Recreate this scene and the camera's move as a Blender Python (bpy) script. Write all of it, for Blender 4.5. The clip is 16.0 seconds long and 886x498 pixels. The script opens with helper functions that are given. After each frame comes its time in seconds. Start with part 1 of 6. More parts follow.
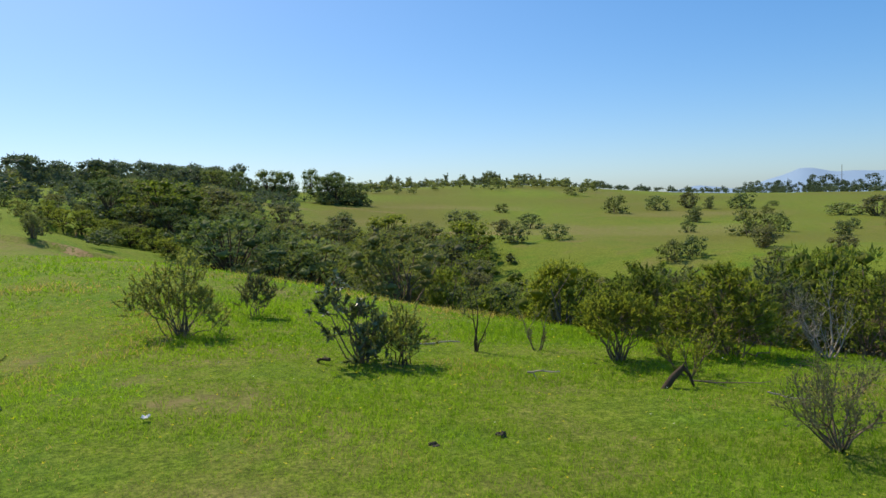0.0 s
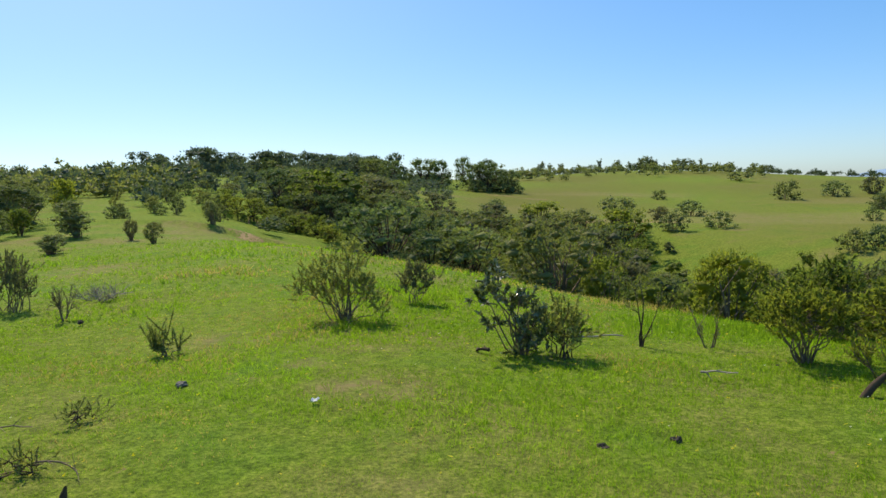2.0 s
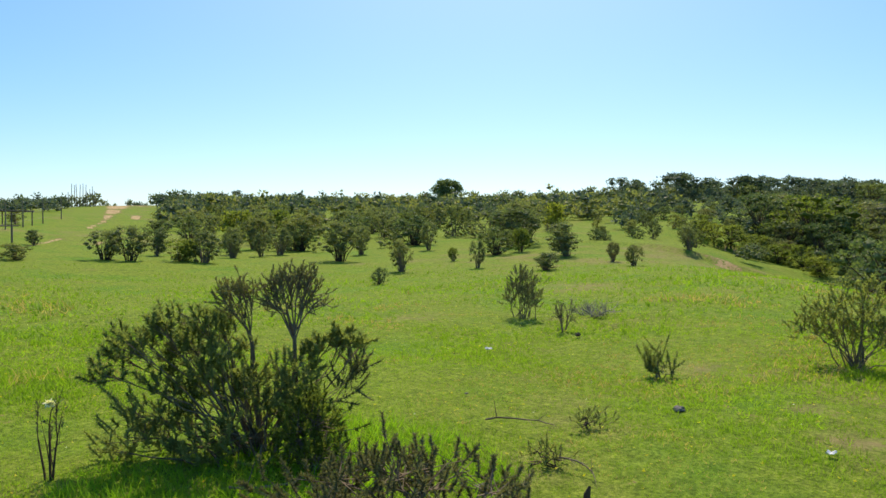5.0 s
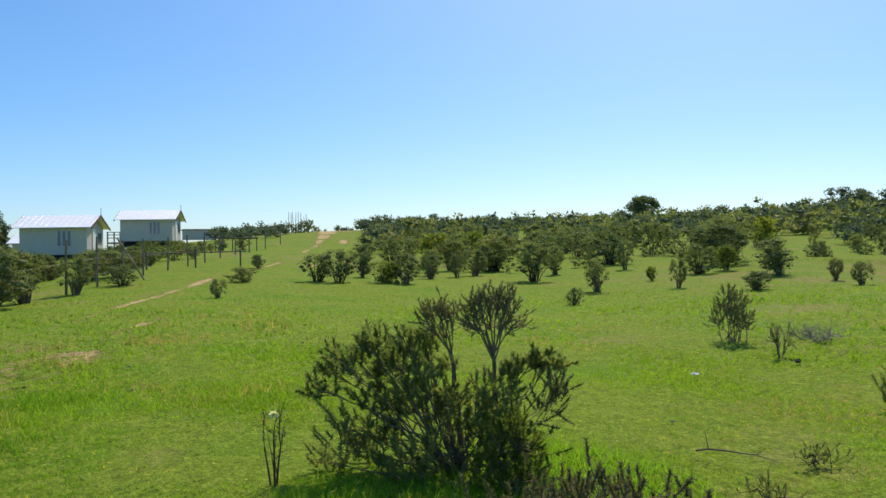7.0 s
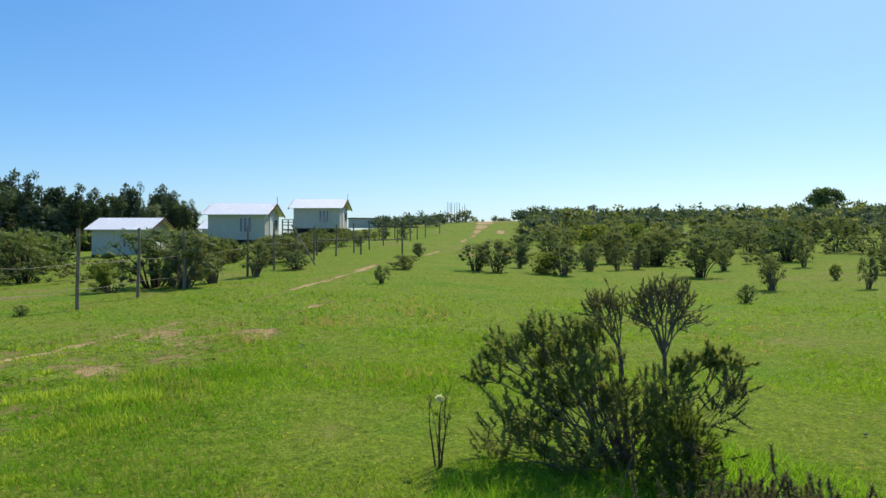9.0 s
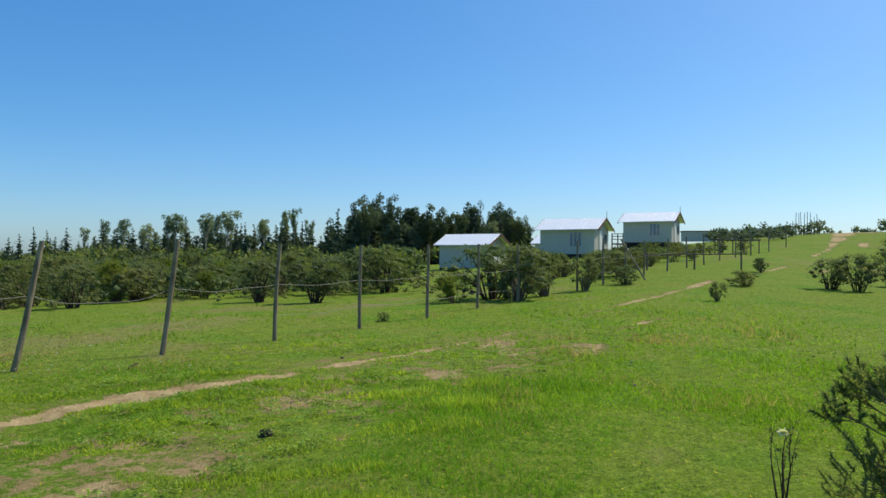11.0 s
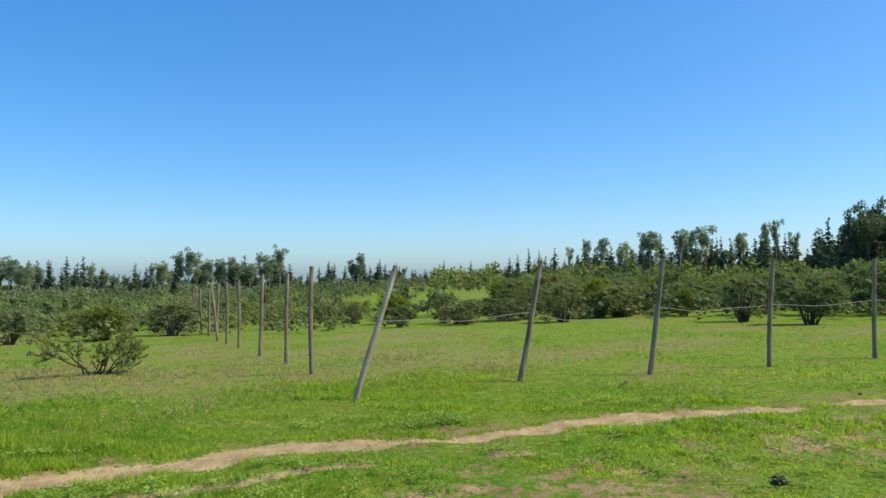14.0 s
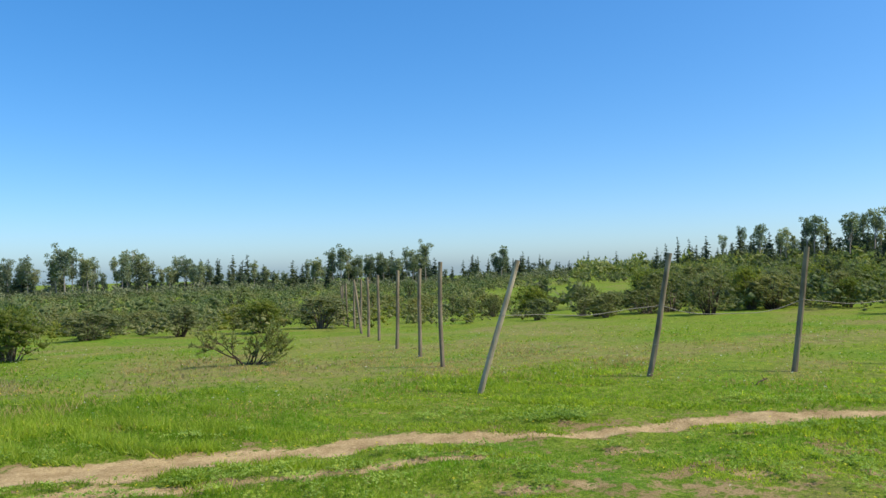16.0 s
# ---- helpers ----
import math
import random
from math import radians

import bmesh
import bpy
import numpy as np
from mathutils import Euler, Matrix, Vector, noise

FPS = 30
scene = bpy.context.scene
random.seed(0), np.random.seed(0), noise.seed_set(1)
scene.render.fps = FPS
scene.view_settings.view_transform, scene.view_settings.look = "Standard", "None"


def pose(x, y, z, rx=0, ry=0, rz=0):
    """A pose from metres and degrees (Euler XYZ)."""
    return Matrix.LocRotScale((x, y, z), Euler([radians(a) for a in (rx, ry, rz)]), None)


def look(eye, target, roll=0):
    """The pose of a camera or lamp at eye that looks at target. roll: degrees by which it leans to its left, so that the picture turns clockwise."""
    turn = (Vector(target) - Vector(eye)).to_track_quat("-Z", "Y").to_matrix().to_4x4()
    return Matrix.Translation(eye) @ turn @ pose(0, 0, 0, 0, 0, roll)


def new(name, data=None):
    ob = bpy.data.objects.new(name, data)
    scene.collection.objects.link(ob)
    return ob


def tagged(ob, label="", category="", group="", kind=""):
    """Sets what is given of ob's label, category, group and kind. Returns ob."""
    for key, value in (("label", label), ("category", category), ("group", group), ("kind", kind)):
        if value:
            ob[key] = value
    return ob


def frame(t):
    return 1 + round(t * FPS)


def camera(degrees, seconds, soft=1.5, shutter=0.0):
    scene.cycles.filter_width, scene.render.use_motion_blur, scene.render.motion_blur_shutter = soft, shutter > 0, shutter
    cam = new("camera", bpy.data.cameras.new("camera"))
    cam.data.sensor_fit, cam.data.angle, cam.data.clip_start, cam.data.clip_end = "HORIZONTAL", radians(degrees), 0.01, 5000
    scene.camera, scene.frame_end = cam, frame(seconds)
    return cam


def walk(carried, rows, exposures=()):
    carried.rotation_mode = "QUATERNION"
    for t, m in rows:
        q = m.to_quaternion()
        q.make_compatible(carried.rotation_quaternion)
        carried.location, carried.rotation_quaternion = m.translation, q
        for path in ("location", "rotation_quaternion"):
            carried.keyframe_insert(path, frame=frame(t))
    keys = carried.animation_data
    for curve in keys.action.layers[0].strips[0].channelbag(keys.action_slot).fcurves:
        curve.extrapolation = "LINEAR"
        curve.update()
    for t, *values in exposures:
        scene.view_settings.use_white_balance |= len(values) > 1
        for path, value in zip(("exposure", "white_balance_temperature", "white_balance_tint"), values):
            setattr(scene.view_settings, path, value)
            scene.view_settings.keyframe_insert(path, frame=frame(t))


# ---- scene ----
def view(x, y, z, yaw, pitch, roll):
    """A camera pose: bearing to the left of +y, tilt upwards and roll, in degrees."""
    return pose(x, y, z, 0, 0, yaw) @ pose(0, 0, 0, 90 + pitch) @ pose(0, 0, 0, 0, 0, roll)


PATH = [
    (0.0, view(0.46, 0.02, 1.61, 0.00, -3.43, -1.77)), (0.5, view(0.44, 0.19, 1.62, 5.13, -3.10, -1.87)),
    (1.0, view(0.41, 0.27, 1.61, 9.71, -3.19, -1.61)), (1.5, view(0.40, 0.25, 1.61, 11.51, -3.68, -2.34)),
    (2.0, view(0.33, 0.20, 1.62, 11.80, -4.05, -1.99)), (2.5, view(0.27, 0.12, 1.62, 14.75, -3.76, -0.77)),
    (3.0, view(0.21, 0.04, 1.62, 20.50, -3.67, -1.11)), (3.5, view(0.17, -0.04, 1.63, 26.08, -3.95, 0.05)),
    (4.0, view(0.12, -0.05, 1.64, 34.87, -2.96, -0.22)), (4.5, view(0.09, -0.02, 1.66, 42.22, -1.92, -0.71)),
    (4.7, view(0.08, -0.00, 1.65, 44.39, -1.71, -0.40)), (6.8, view(-0.02, 0.01, 1.64, 61.07, 0.22, -1.16)),
    (7.0, view(-0.00, 0.00, 1.65, 62.35, 0.29, -1.04)), (7.5, view(-0.04, -0.00, 1.64, 65.13, 0.36, -0.89)),
    (8.0, view(-0.07, 0.00, 1.63, 68.21, 0.37, -0.03)), (8.2, view(-0.06, -0.01, 1.63, 69.28, 0.39, 0.35)),
    (10.3, view(-0.06, -0.10, 1.64, 89.42, -0.32, -0.60)), (10.5, view(-0.05, -0.09, 1.64, 92.57, 0.09, -0.09)),
    (11.0, view(-0.05, -0.04, 1.66, 100.02, 0.69, 0.23)), (11.5, view(-0.07, -0.01, 1.67, 106.79, 0.93, -0.79)),
    (12.0, view(-0.08, -0.02, 1.68, 113.42, 0.61, -1.15)), (12.5, view(-0.15, -0.18, 1.67, 117.18, 0.43, -1.16)),
    (13.0, view(-0.23, -0.35, 1.68, 122.28, 0.65, -1.60)), (13.5, view(-0.27, -0.40, 1.71, 128.61, 1.15, -1.90)),
    (14.0, view(-0.41, -0.44, 1.69, 135.96, 1.96, -0.29)), (14.5, view(-0.54, -0.45, 1.67, 140.52, 2.30, -0.80)),
    (15.0, view(-0.59, -0.35, 1.67, 142.26, 1.91, 0.31)), (15.5, view(-0.66, -0.28, 1.68, 143.97, 1.55, 0.01)),
    (16.0, view(-0.59, -0.17, 1.72, 147.24, 1.51, -1.23)),
]

EXPOSURES = [(0.0, -0.05, 6600, 12), (1.5, -0.06, 6580, 10), (2.5, 0.25, 6800, 12), (3.5, 0.25, 6820, 12), (4.7, 0.25, 6800, 11), (7.0, 0.05, 6600, 10), (8.2, 0.0, 6450, 10), (10.4, 0.1, 6300, 9), (11.0, -0.1, 6230, 7), (12.5, -0.18, 6150, 7),
             (13.5, -0.12, 6150, 7), (14.0, 0.2, 6220, 9), (14.5, 0.22, 6260, 11), (16.0, 0.22, 6300, 11)]
cam = camera(62.5, 16.0, soft=1.5)
walk(cam, PATH, EXPOSURES)

# ---- sky and sun ----
SUN_BEARING, SUN_HEIGHT = 42.0, 52.0
world = bpy.data.worlds.new("sky")
scene.world = world
world.use_nodes = True
wn, wl = world.node_tree.nodes, world.node_tree.links
sky = wn.new("ShaderNodeTexSky")
sky.sky_type, sky.sun_disc = "NISHITA", False
sky.sun_elevation, sky.sun_rotation = radians(SUN_HEIGHT), radians(-SUN_BEARING)
sky.altitude, sky.air_density, sky.dust_density, sky.ozone_density = 100, 0.8, 1.3, 4.5
soft_sky = wn.new("ShaderNodeGamma")
soft_sky.inputs[1].default_value = 0.74
wl.new(sky.outputs[0], soft_sky.inputs[0])
deep = wn.new("ShaderNodeHueSaturation")
deep.inputs["Saturation"].default_value = 1.47
tone = wn.new("ShaderNodeMix")
tone.data_type, tone.blend_type = "RGBA", "MULTIPLY"
tone.inputs[0].default_value, tone.inputs[7].default_value = 1.0, (1.09, 1.24, 1.30, 1)
wl.new(soft_sky.outputs[0], deep.inputs["Color"])
wl.new(deep.outputs[0], tone.inputs[6])
wl.new(tone.outputs[2], wn["Background"].inputs[0])
wn["Background"].inputs[1].default_value = 0.196
sun = new("sun", bpy.data.lights.new("sun", "SUN"))
sun.data.energy, sun.data.angle, sun.data.color = 4.4, radians(0.6), (1.0, 0.89, 0.71)
sb, sh = radians(SUN_BEARING), radians(SUN_HEIGHT)
sun.matrix_world = look((-math.sin(sb) * math.cos(sh) * 50, math.cos(sb) * math.cos(sh) * 50, math.sin(sh) * 50), (0, 0, 0))


# ---- materials ----
def rgb(c):
    return (*c, 1)


def base(name, rough=0.8, metal=0.0):
    m = bpy.data.materials.new(name)
    m.use_nodes = True
    b = m.node_tree.nodes["Principled BSDF"]
    b.inputs["Roughness"].default_value, b.inputs["Metallic"].default_value = rough, metal
    return m, m.node_tree.nodes, m.node_tree.links, b


def noise_node(n, l, scale, detail=4.0, rough=0.6, coords="Object", squash=None):
    tc, tx = n.new("ShaderNodeTexCoord"), n.new("ShaderNodeTexNoise")
    tx.inputs["Scale"].default_value, tx.inputs["Detail"].default_value, tx.inputs["Roughness"].default_value = scale, detail, rough
    if squash:
        mp = n.new("ShaderNodeMapping")
        mp.inputs["Scale"].default_value = squash
        l.new(tc.outputs[coords], mp.inputs[0])
        l.new(mp.outputs[0], tx.inputs["Vector"])
    else:
        l.new(tc.outputs[coords], tx.inputs["Vector"])
    return tx.outputs[0]


def ramp(n, l, fac, *stops):
    r = n.new("ShaderNodeValToRGB")
    while len(r.color_ramp.elements) < len(stops):
        r.color_ramp.elements.new(0.5)
    for e, (at, c) in zip(r.color_ramp.elements, stops):
        e.position, e.color = at, rgb(c)
    l.new(fac, r.inputs[0])
    return r.outputs[0]


def mix(n, l, fac, a, b, how="MIX"):
    m = n.new("ShaderNodeMix")
    m.data_type, m.blend_type = "RGBA", how
    for sock, v in ((m.inputs[0], fac), (m.inputs[6], a), (m.inputs[7], b)):
        if isinstance(v, bpy.types.NodeSocket):
            l.new(v, sock)
        else:
            sock.default_value = v if isinstance(v, float) else rgb(v)
    return m.outputs[2]


def bump(n, l, b, fac, strength, dist):
    k = n.new("ShaderNodeBump")
    k.inputs["Strength"].default_value, k.inputs["Distance"].default_value = strength, dist
    l.new(fac, k.inputs["Height"])
    l.new(k.outputs[0], b.inputs["Normal"])


def leaf_material(name, dark, mid, light, through_it=0.35, gloss=0.45, size=1.2, spec=0.03, grain=0.45):
    """Leaves: varied from leaf to leaf and from clump to clump, with light coming through them."""
    m, n, l, b = base(name, gloss)
    geo = n.new("ShaderNodeNewGeometry")
    leaf = ramp(n, l, geo.outputs["Random Per Island"], (0.0, dark), (0.5, mid), (1.0, light))
    clump = ramp(n, l, noise_node(n, l, size, 3.0, coords="Generated" if size > 3 else "Object"), (0.3, dark), (0.7, light))
    info = n.new("ShaderNodeObjectInfo")
    col = mix(n, l, grain, clump, leaf)
    own = ramp(n, l, info.outputs["Random"], (0.0, (0.72, 0.78, 0.8)), (0.5, (1, 1, 1)), (1.0, (1.25, 1.15, 0.95)))
    col = mix(n, l, 1.0, col, own, "MULTIPLY")
    l.new(col, b.inputs["Base Color"])
    b.inputs["Specular IOR Level"].default_value = spec
    t, s = n.new("ShaderNodeBsdfTranslucent"), n.new("ShaderNodeMixShader")
    l.new(mix(n, l, 1.0, col, (1.2, 1.35, 0.6), "MULTIPLY"), t.inputs[0])
    s.inputs[0].default_value = through_it
    l.new(b.outputs[0], s.inputs[1])
    l.new(t.outputs[0], s.inputs[2])
    l.new(s.outputs[0], n["Material Output"].inputs[0])
    return m


def plain_material(name, a, b2, scale, rough=0.8, metal=0.0, relief=0.3, squash=None, depth=0.01):
    m, n, l, b = base(name, rough, metal)
    f = noise_node(n, l, scale, 5.0, squash=squash)
    g = noise_node(n, l, scale * 0.15, 2.0)
    col = mix(n, l, ramp(n, l, g, (0.35, (0, 0, 0)), (0.65, (1, 1, 1))), a, b2)
    l.new(mix(n, l, 0.6, col, ramp(n, l, f, (0.3, a), (0.7, b2))), b.inputs["Base Color"])
    b.inputs["Specular IOR Level"].default_value = 0.5 if metal else 0.12
    bump(n, l, b, f, relief, depth)
    return m


BARK = plain_material("grey_bark", (0.125, 0.092, 0.06), (0.27, 0.21, 0.14), 18, 0.9, relief=0.6)
DARK_BARK = plain_material("dark_bark", (0.045, 0.032, 0.021), (0.125, 0.092, 0.06), 20, 0.9, relief=0.6)
DEAD_WOOD = plain_material("dead_wood", (0.22, 0.19, 0.15), (0.46, 0.41, 0.34), 22, 0.9, relief=0.5)
PALE_TRUNK = plain_material("pale_trunk", (0.22, 0.19, 0.16), (0.42, 0.38, 0.33), 3, 0.85)
POST_WOOD = plain_material("weathered_post", (0.095, 0.072, 0.045), (0.40, 0.32, 0.215), 14, 0.85, relief=0.6, squash=(1, 1, 0.08))
# lighter copy of the post wood: sunlight on the leaning post as colour
SUNLIT_POST = plain_material("sunlit_post", (0.20, 0.155, 0.095), (0.64, 0.52, 0.36), 14, 0.85, relief=0.6, squash=(1, 1, 0.08))
WIRE = plain_material("rusty_wire", (0.20, 0.175, 0.15), (0.38, 0.345, 0.30), 30, 0.7, 0.3)
STONE = plain_material("field_stone", (0.11, 0.10, 0.085), (0.24, 0.22, 0.185), 14, 0.9, relief=0.7, depth=0.03)
DARK_STONE = plain_material("dark_stone", (0.03, 0.026, 0.02), (0.085, 0.07, 0.055), 14, 0.9, relief=0.7, depth=0.03)
WHITE_LITTER = plain_material("pale_scrap", (0.65, 0.64, 0.62), (0.8, 0.8, 0.78), 9, 0.6)
CABIN_WALL = plain_material("cabin_wall", (0.52, 0.485, 0.41), (0.60, 0.565, 0.485), 2.5, 0.75, relief=0.15)
CABIN_END = plain_material("cabin_gable_board", (0.42, 0.40, 0.36), (0.50, 0.475, 0.43), 3.0, 0.75, relief=0.15)
ROOF_METAL = plain_material("white_roof_sheet", (0.86, 0.86, 0.85), (0.92, 0.92, 0.91), 4, 0.48, 0.3, relief=0.1)
FASCIA = plain_material("dark_bargeboard", (0.10, 0.055, 0.035), (0.17, 0.10, 0.07), 8, 0.7)
PIER_WOOD = plain_material("dark_pier", (0.02, 0.018, 0.016), (0.05, 0.045, 0.04), 6, 0.9)
TRIM_WHITE = plain_material("white_frame", (0.62, 0.62, 0.6), (0.72, 0.72, 0.7), 5, 0.5)
DECK_WOOD = plain_material("deck_wood", (0.12, 0.09, 0.07), (0.22, 0.17, 0.13), 6, 0.8)

LEAF_ROMERO = leaf_material("narrow_shrub_leaf", (0.168, 0.185, 0.071), (0.278, 0.299, 0.109), (0.450, 0.451, 0.168), 0.5)
LEAF_BRIGHT = leaf_material("fresh_shrub_leaf", (0.109, 0.137, 0.030), (0.202, 0.234, 0.050), (0.339, 0.354, 0.089), 0.55)
LEAF_GLOSSY = leaf_material("broad_glossy_leaf", (0.080, 0.098, 0.042), (0.135, 0.160, 0.070), (0.215, 0.240, 0.120), 0.3, 0.25, 1.2, 0.7)
LEAF_SCRUB = leaf_material("scrub_leaf", (0.110, 0.125, 0.058), (0.201, 0.220, 0.100), (0.319, 0.330, 0.154), 0.42, 0.45, 0.55, 0.03, 0.25)
LEAF_GREY = leaf_material("grey_scrub_leaf", (0.131, 0.128, 0.070), (0.204, 0.200, 0.105), (0.298, 0.288, 0.157), 0.4, 0.45, 0.5)
LEAF_OAK = leaf_material("dark_tree_leaf", (0.098, 0.127, 0.053), (0.172, 0.215, 0.089), (0.278, 0.317, 0.132), 0.36, 0.45, 0.5, 0.03, 0.2)
# grey-green gum leaf, its pale bluish cast painted in for distance haze
LEAF_GUM = leaf_material("gum_leaf", (0.157, 0.191, 0.134), (0.244, 0.286, 0.198), (0.355, 0.386, 0.276), 0.42, 0.45, 0.6, 0.03, 0.25)
LEAF_PINE = leaf_material("pine_needle", (0.059, 0.082, 0.054), (0.101, 0.133, 0.082), (0.158, 0.192, 0.113), 0.3, 0.45, 0.5, 0.03, 0.25)
LEAF_OLIVE = leaf_material("olive_brown_leaf", (0.123, 0.132, 0.049), (0.207, 0.218, 0.083), (0.308, 0.314, 0.123), 0.38, 0.45, 0.5, 0.03, 0.25)
# distant scrub and trees: grey-blue aerial haze mixed into the leaf colour
LEAF_FAR_HAZE = leaf_material("hazed_scrub_leaf", (0.096, 0.117, 0.071), (0.160, 0.188, 0.112), (0.244, 0.269, 0.170), 0.28, 0.45, 0.4, 0.03, 0.15)
LEAF_DULL = leaf_material("dull_foxtail_leaf", (0.086, 0.086, 0.049), (0.162, 0.155, 0.086), (0.272, 0.256, 0.140), 0.3)
# lighter copy of the grass, with sunlit clump tops put into its colour
TURF = leaf_material("sunlit_grass_clump", (0.150, 0.230, 0.024), (0.260, 0.360, 0.040), (0.430, 0.510, 0.090), 0.6, 0.45, 0.6, 0.25)
GRASS = leaf_material("grass_blade", (0.128, 0.217, 0.018), (0.194, 0.307, 0.026), (0.285, 0.396, 0.044), 0.68, 0.5, 0.35, 0.10)
WEED = leaf_material("low_weed_leaf", (0.159, 0.252, 0.043), (0.266, 0.381, 0.064), (0.416, 0.517, 0.122), 0.4, 0.6, 1.2, 0.03)
LUSH = leaf_material("lush_grass_blade", (0.084, 0.200, 0.012), (0.182, 0.356, 0.022), (0.364, 0.537, 0.048), 0.55, 0.5, 0.6, 0.12)
SEED = leaf_material("ripe_grass_stalk", (0.260, 0.190, 0.095), (0.390, 0.295, 0.155), (0.510, 0.410, 0.240), 0.5, 0.6, 0.5, 0.04)
PETAL = leaf_material("yellow_petal", (0.60, 0.45, 0.02), (0.75, 0.60, 0.03), (0.85, 0.75, 0.10), 0.4)
PETAL_WHITE = leaf_material("white_petal", (0.55, 0.55, 0.50), (0.7, 0.7, 0.62), (0.8, 0.8, 0.75), 0.4)


def glass_material():
    m, n, l, b = base("dark_pane", 0.08)
    b.inputs["Base Color"].default_value = (0.10, 0.13, 0.18, 1)
    b.inputs["Specular IOR Level"].default_value = 0.6
    return m


PANE = glass_material()


def ground_material():
    """Short pasture with dry and lush patches, and bare orange soil where the tracks have worn it."""
    m, n, l, b = base("pasture", 0.9)
    fine = noise_node(n, l, 7.0, 9.0, 0.75)
    speck = noise_node(n, l, 45.0, 4.0, 0.7)
    mid = noise_node(n, l, 0.55, 5.0, 0.6)
    wide = noise_node(n, l, 0.06, 3.0, 0.55)
    green = ramp(n, l, fine, (0.28, (0.077, 0.112, 0.012)), (0.5, (0.164, 0.223, 0.025)), (0.72, (0.283, 0.337, 0.046)))
    lush = ramp(n, l, fine, (0.28, (0.050, 0.120, 0.010)), (0.72, (0.170, 0.310, 0.026)))
    dry = ramp(n, l, fine, (0.25, (0.165, 0.140, 0.052)), (0.75, (0.310, 0.255, 0.105)))
    col = mix(n, l, ramp(n, l, mid, (0.50, (0, 0, 0)), (0.68, (0.8, 0.8, 0.8))), green, lush)
    grain = noise_node(n, l, 28.0, 6.0, 0.8)
    patch = n.new("ShaderNodeMath")
    patch.operation = "ADD"
    l.new(mid, patch.inputs[0])
    l.new(wide, patch.inputs[1])
    col = mix(n, l, ramp(n, l, patch.outputs[0], (0.72, (0.75, 0.75, 0.75)), (0.93, (0, 0, 0))), col, dry)
    col = mix(n, l, 1.0, col, ramp(n, l, grain, (0.30, (0.38, 0.42, 0.40)), (0.52, (1, 1, 1)), (0.72, (1.6, 1.5, 1.3))), "MULTIPLY")
    old = n.new("ShaderNodeAttribute")
    old.attribute_name = "old_grass"
    olive = ramp(n, l, fine, (0.28, (0.088, 0.091, 0.018)), (0.72, (0.208, 0.203, 0.042)))
    col = mix(n, l, old.outputs["Fac"], col, olive)
    worn = n.new("ShaderNodeAttribute")
    worn.attribute_name = "worn"
    dry2 = n.new("ShaderNodeAttribute")
    dry2.attribute_name = "parched"
    thin = n.new("ShaderNodeMath")
    thin.operation = "MULTIPLY"
    l.new(dry2.outputs["Fac"], thin.inputs[0])
    l.new(ramp(n, l, noise_node(n, l, 2.6, 7.0, 0.7), (0.38, (0, 0, 0)), (0.66, (1, 1, 1))), thin.inputs[1])
    col = mix(n, l, thin.outputs[0], col, dry)
    edge = n.new("ShaderNodeMath")
    edge.operation = "MULTIPLY_ADD"
    l.new(fine, edge.inputs[0])
    edge.inputs[1].default_value, edge.inputs[2].default_value = 2.8, -1.45
    tot = n.new("ShaderNodeMath")
    broken = n.new("ShaderNodeMath")
    broken.operation = "MULTIPLY_ADD"
    l.new(noise_node(n, l, 2.3, 3.0, 0.6), broken.inputs[0])
    broken.inputs[1].default_value = 1.5
    bias = n.new("ShaderNodeMath")
    l.new(worn.outputs["Fac"], bias.inputs[0])
    bias.inputs[1].default_value = -0.75
    l.new(bias.outputs[0], broken.inputs[2])
    l.new(broken.outputs[0], tot.inputs[0])
    l.new(edge.outputs[0], tot.inputs[1])
    soil = ramp(n, l, speck, (0.25, (0.28, 0.190, 0.085)), (0.6, (0.50, 0.375, 0.195)), (0.85, (0.68, 0.55, 0.33)))
    damp = ramp(n, l, noise_node(n, l, 3.2, 7.0, 0.75), (0.36, (0.68, 0.64, 0.58)), (0.60, (1.10, 1.10, 1.10)))
    soil = mix(n, l, 1.0, soil, damp, "MULTIPLY")
    crumbs = ramp(n, l, speck, (0.3, (0.15, 0.105, 0.045)), (0.75, (0.37, 0.270, 0.125)))
    soil = mix(n, l, ramp(n, l, worn.outputs["Fac"], (0.45, (0, 0, 0)), (0.7, (1, 1, 1))), crumbs, soil)
    col = mix(n, l, ramp(n, l, tot.outputs[0], (0.38, (0, 0, 0)), (0.58, (1, 1, 1))), col, soil)
    l.new(col, b.inputs["Base Color"])
    b.inputs["Specular IOR Level"].default_value = 0.05
    bump(n, l, b, grain, 0.7, 0.03)
    return m


PASTURE = ground_material()


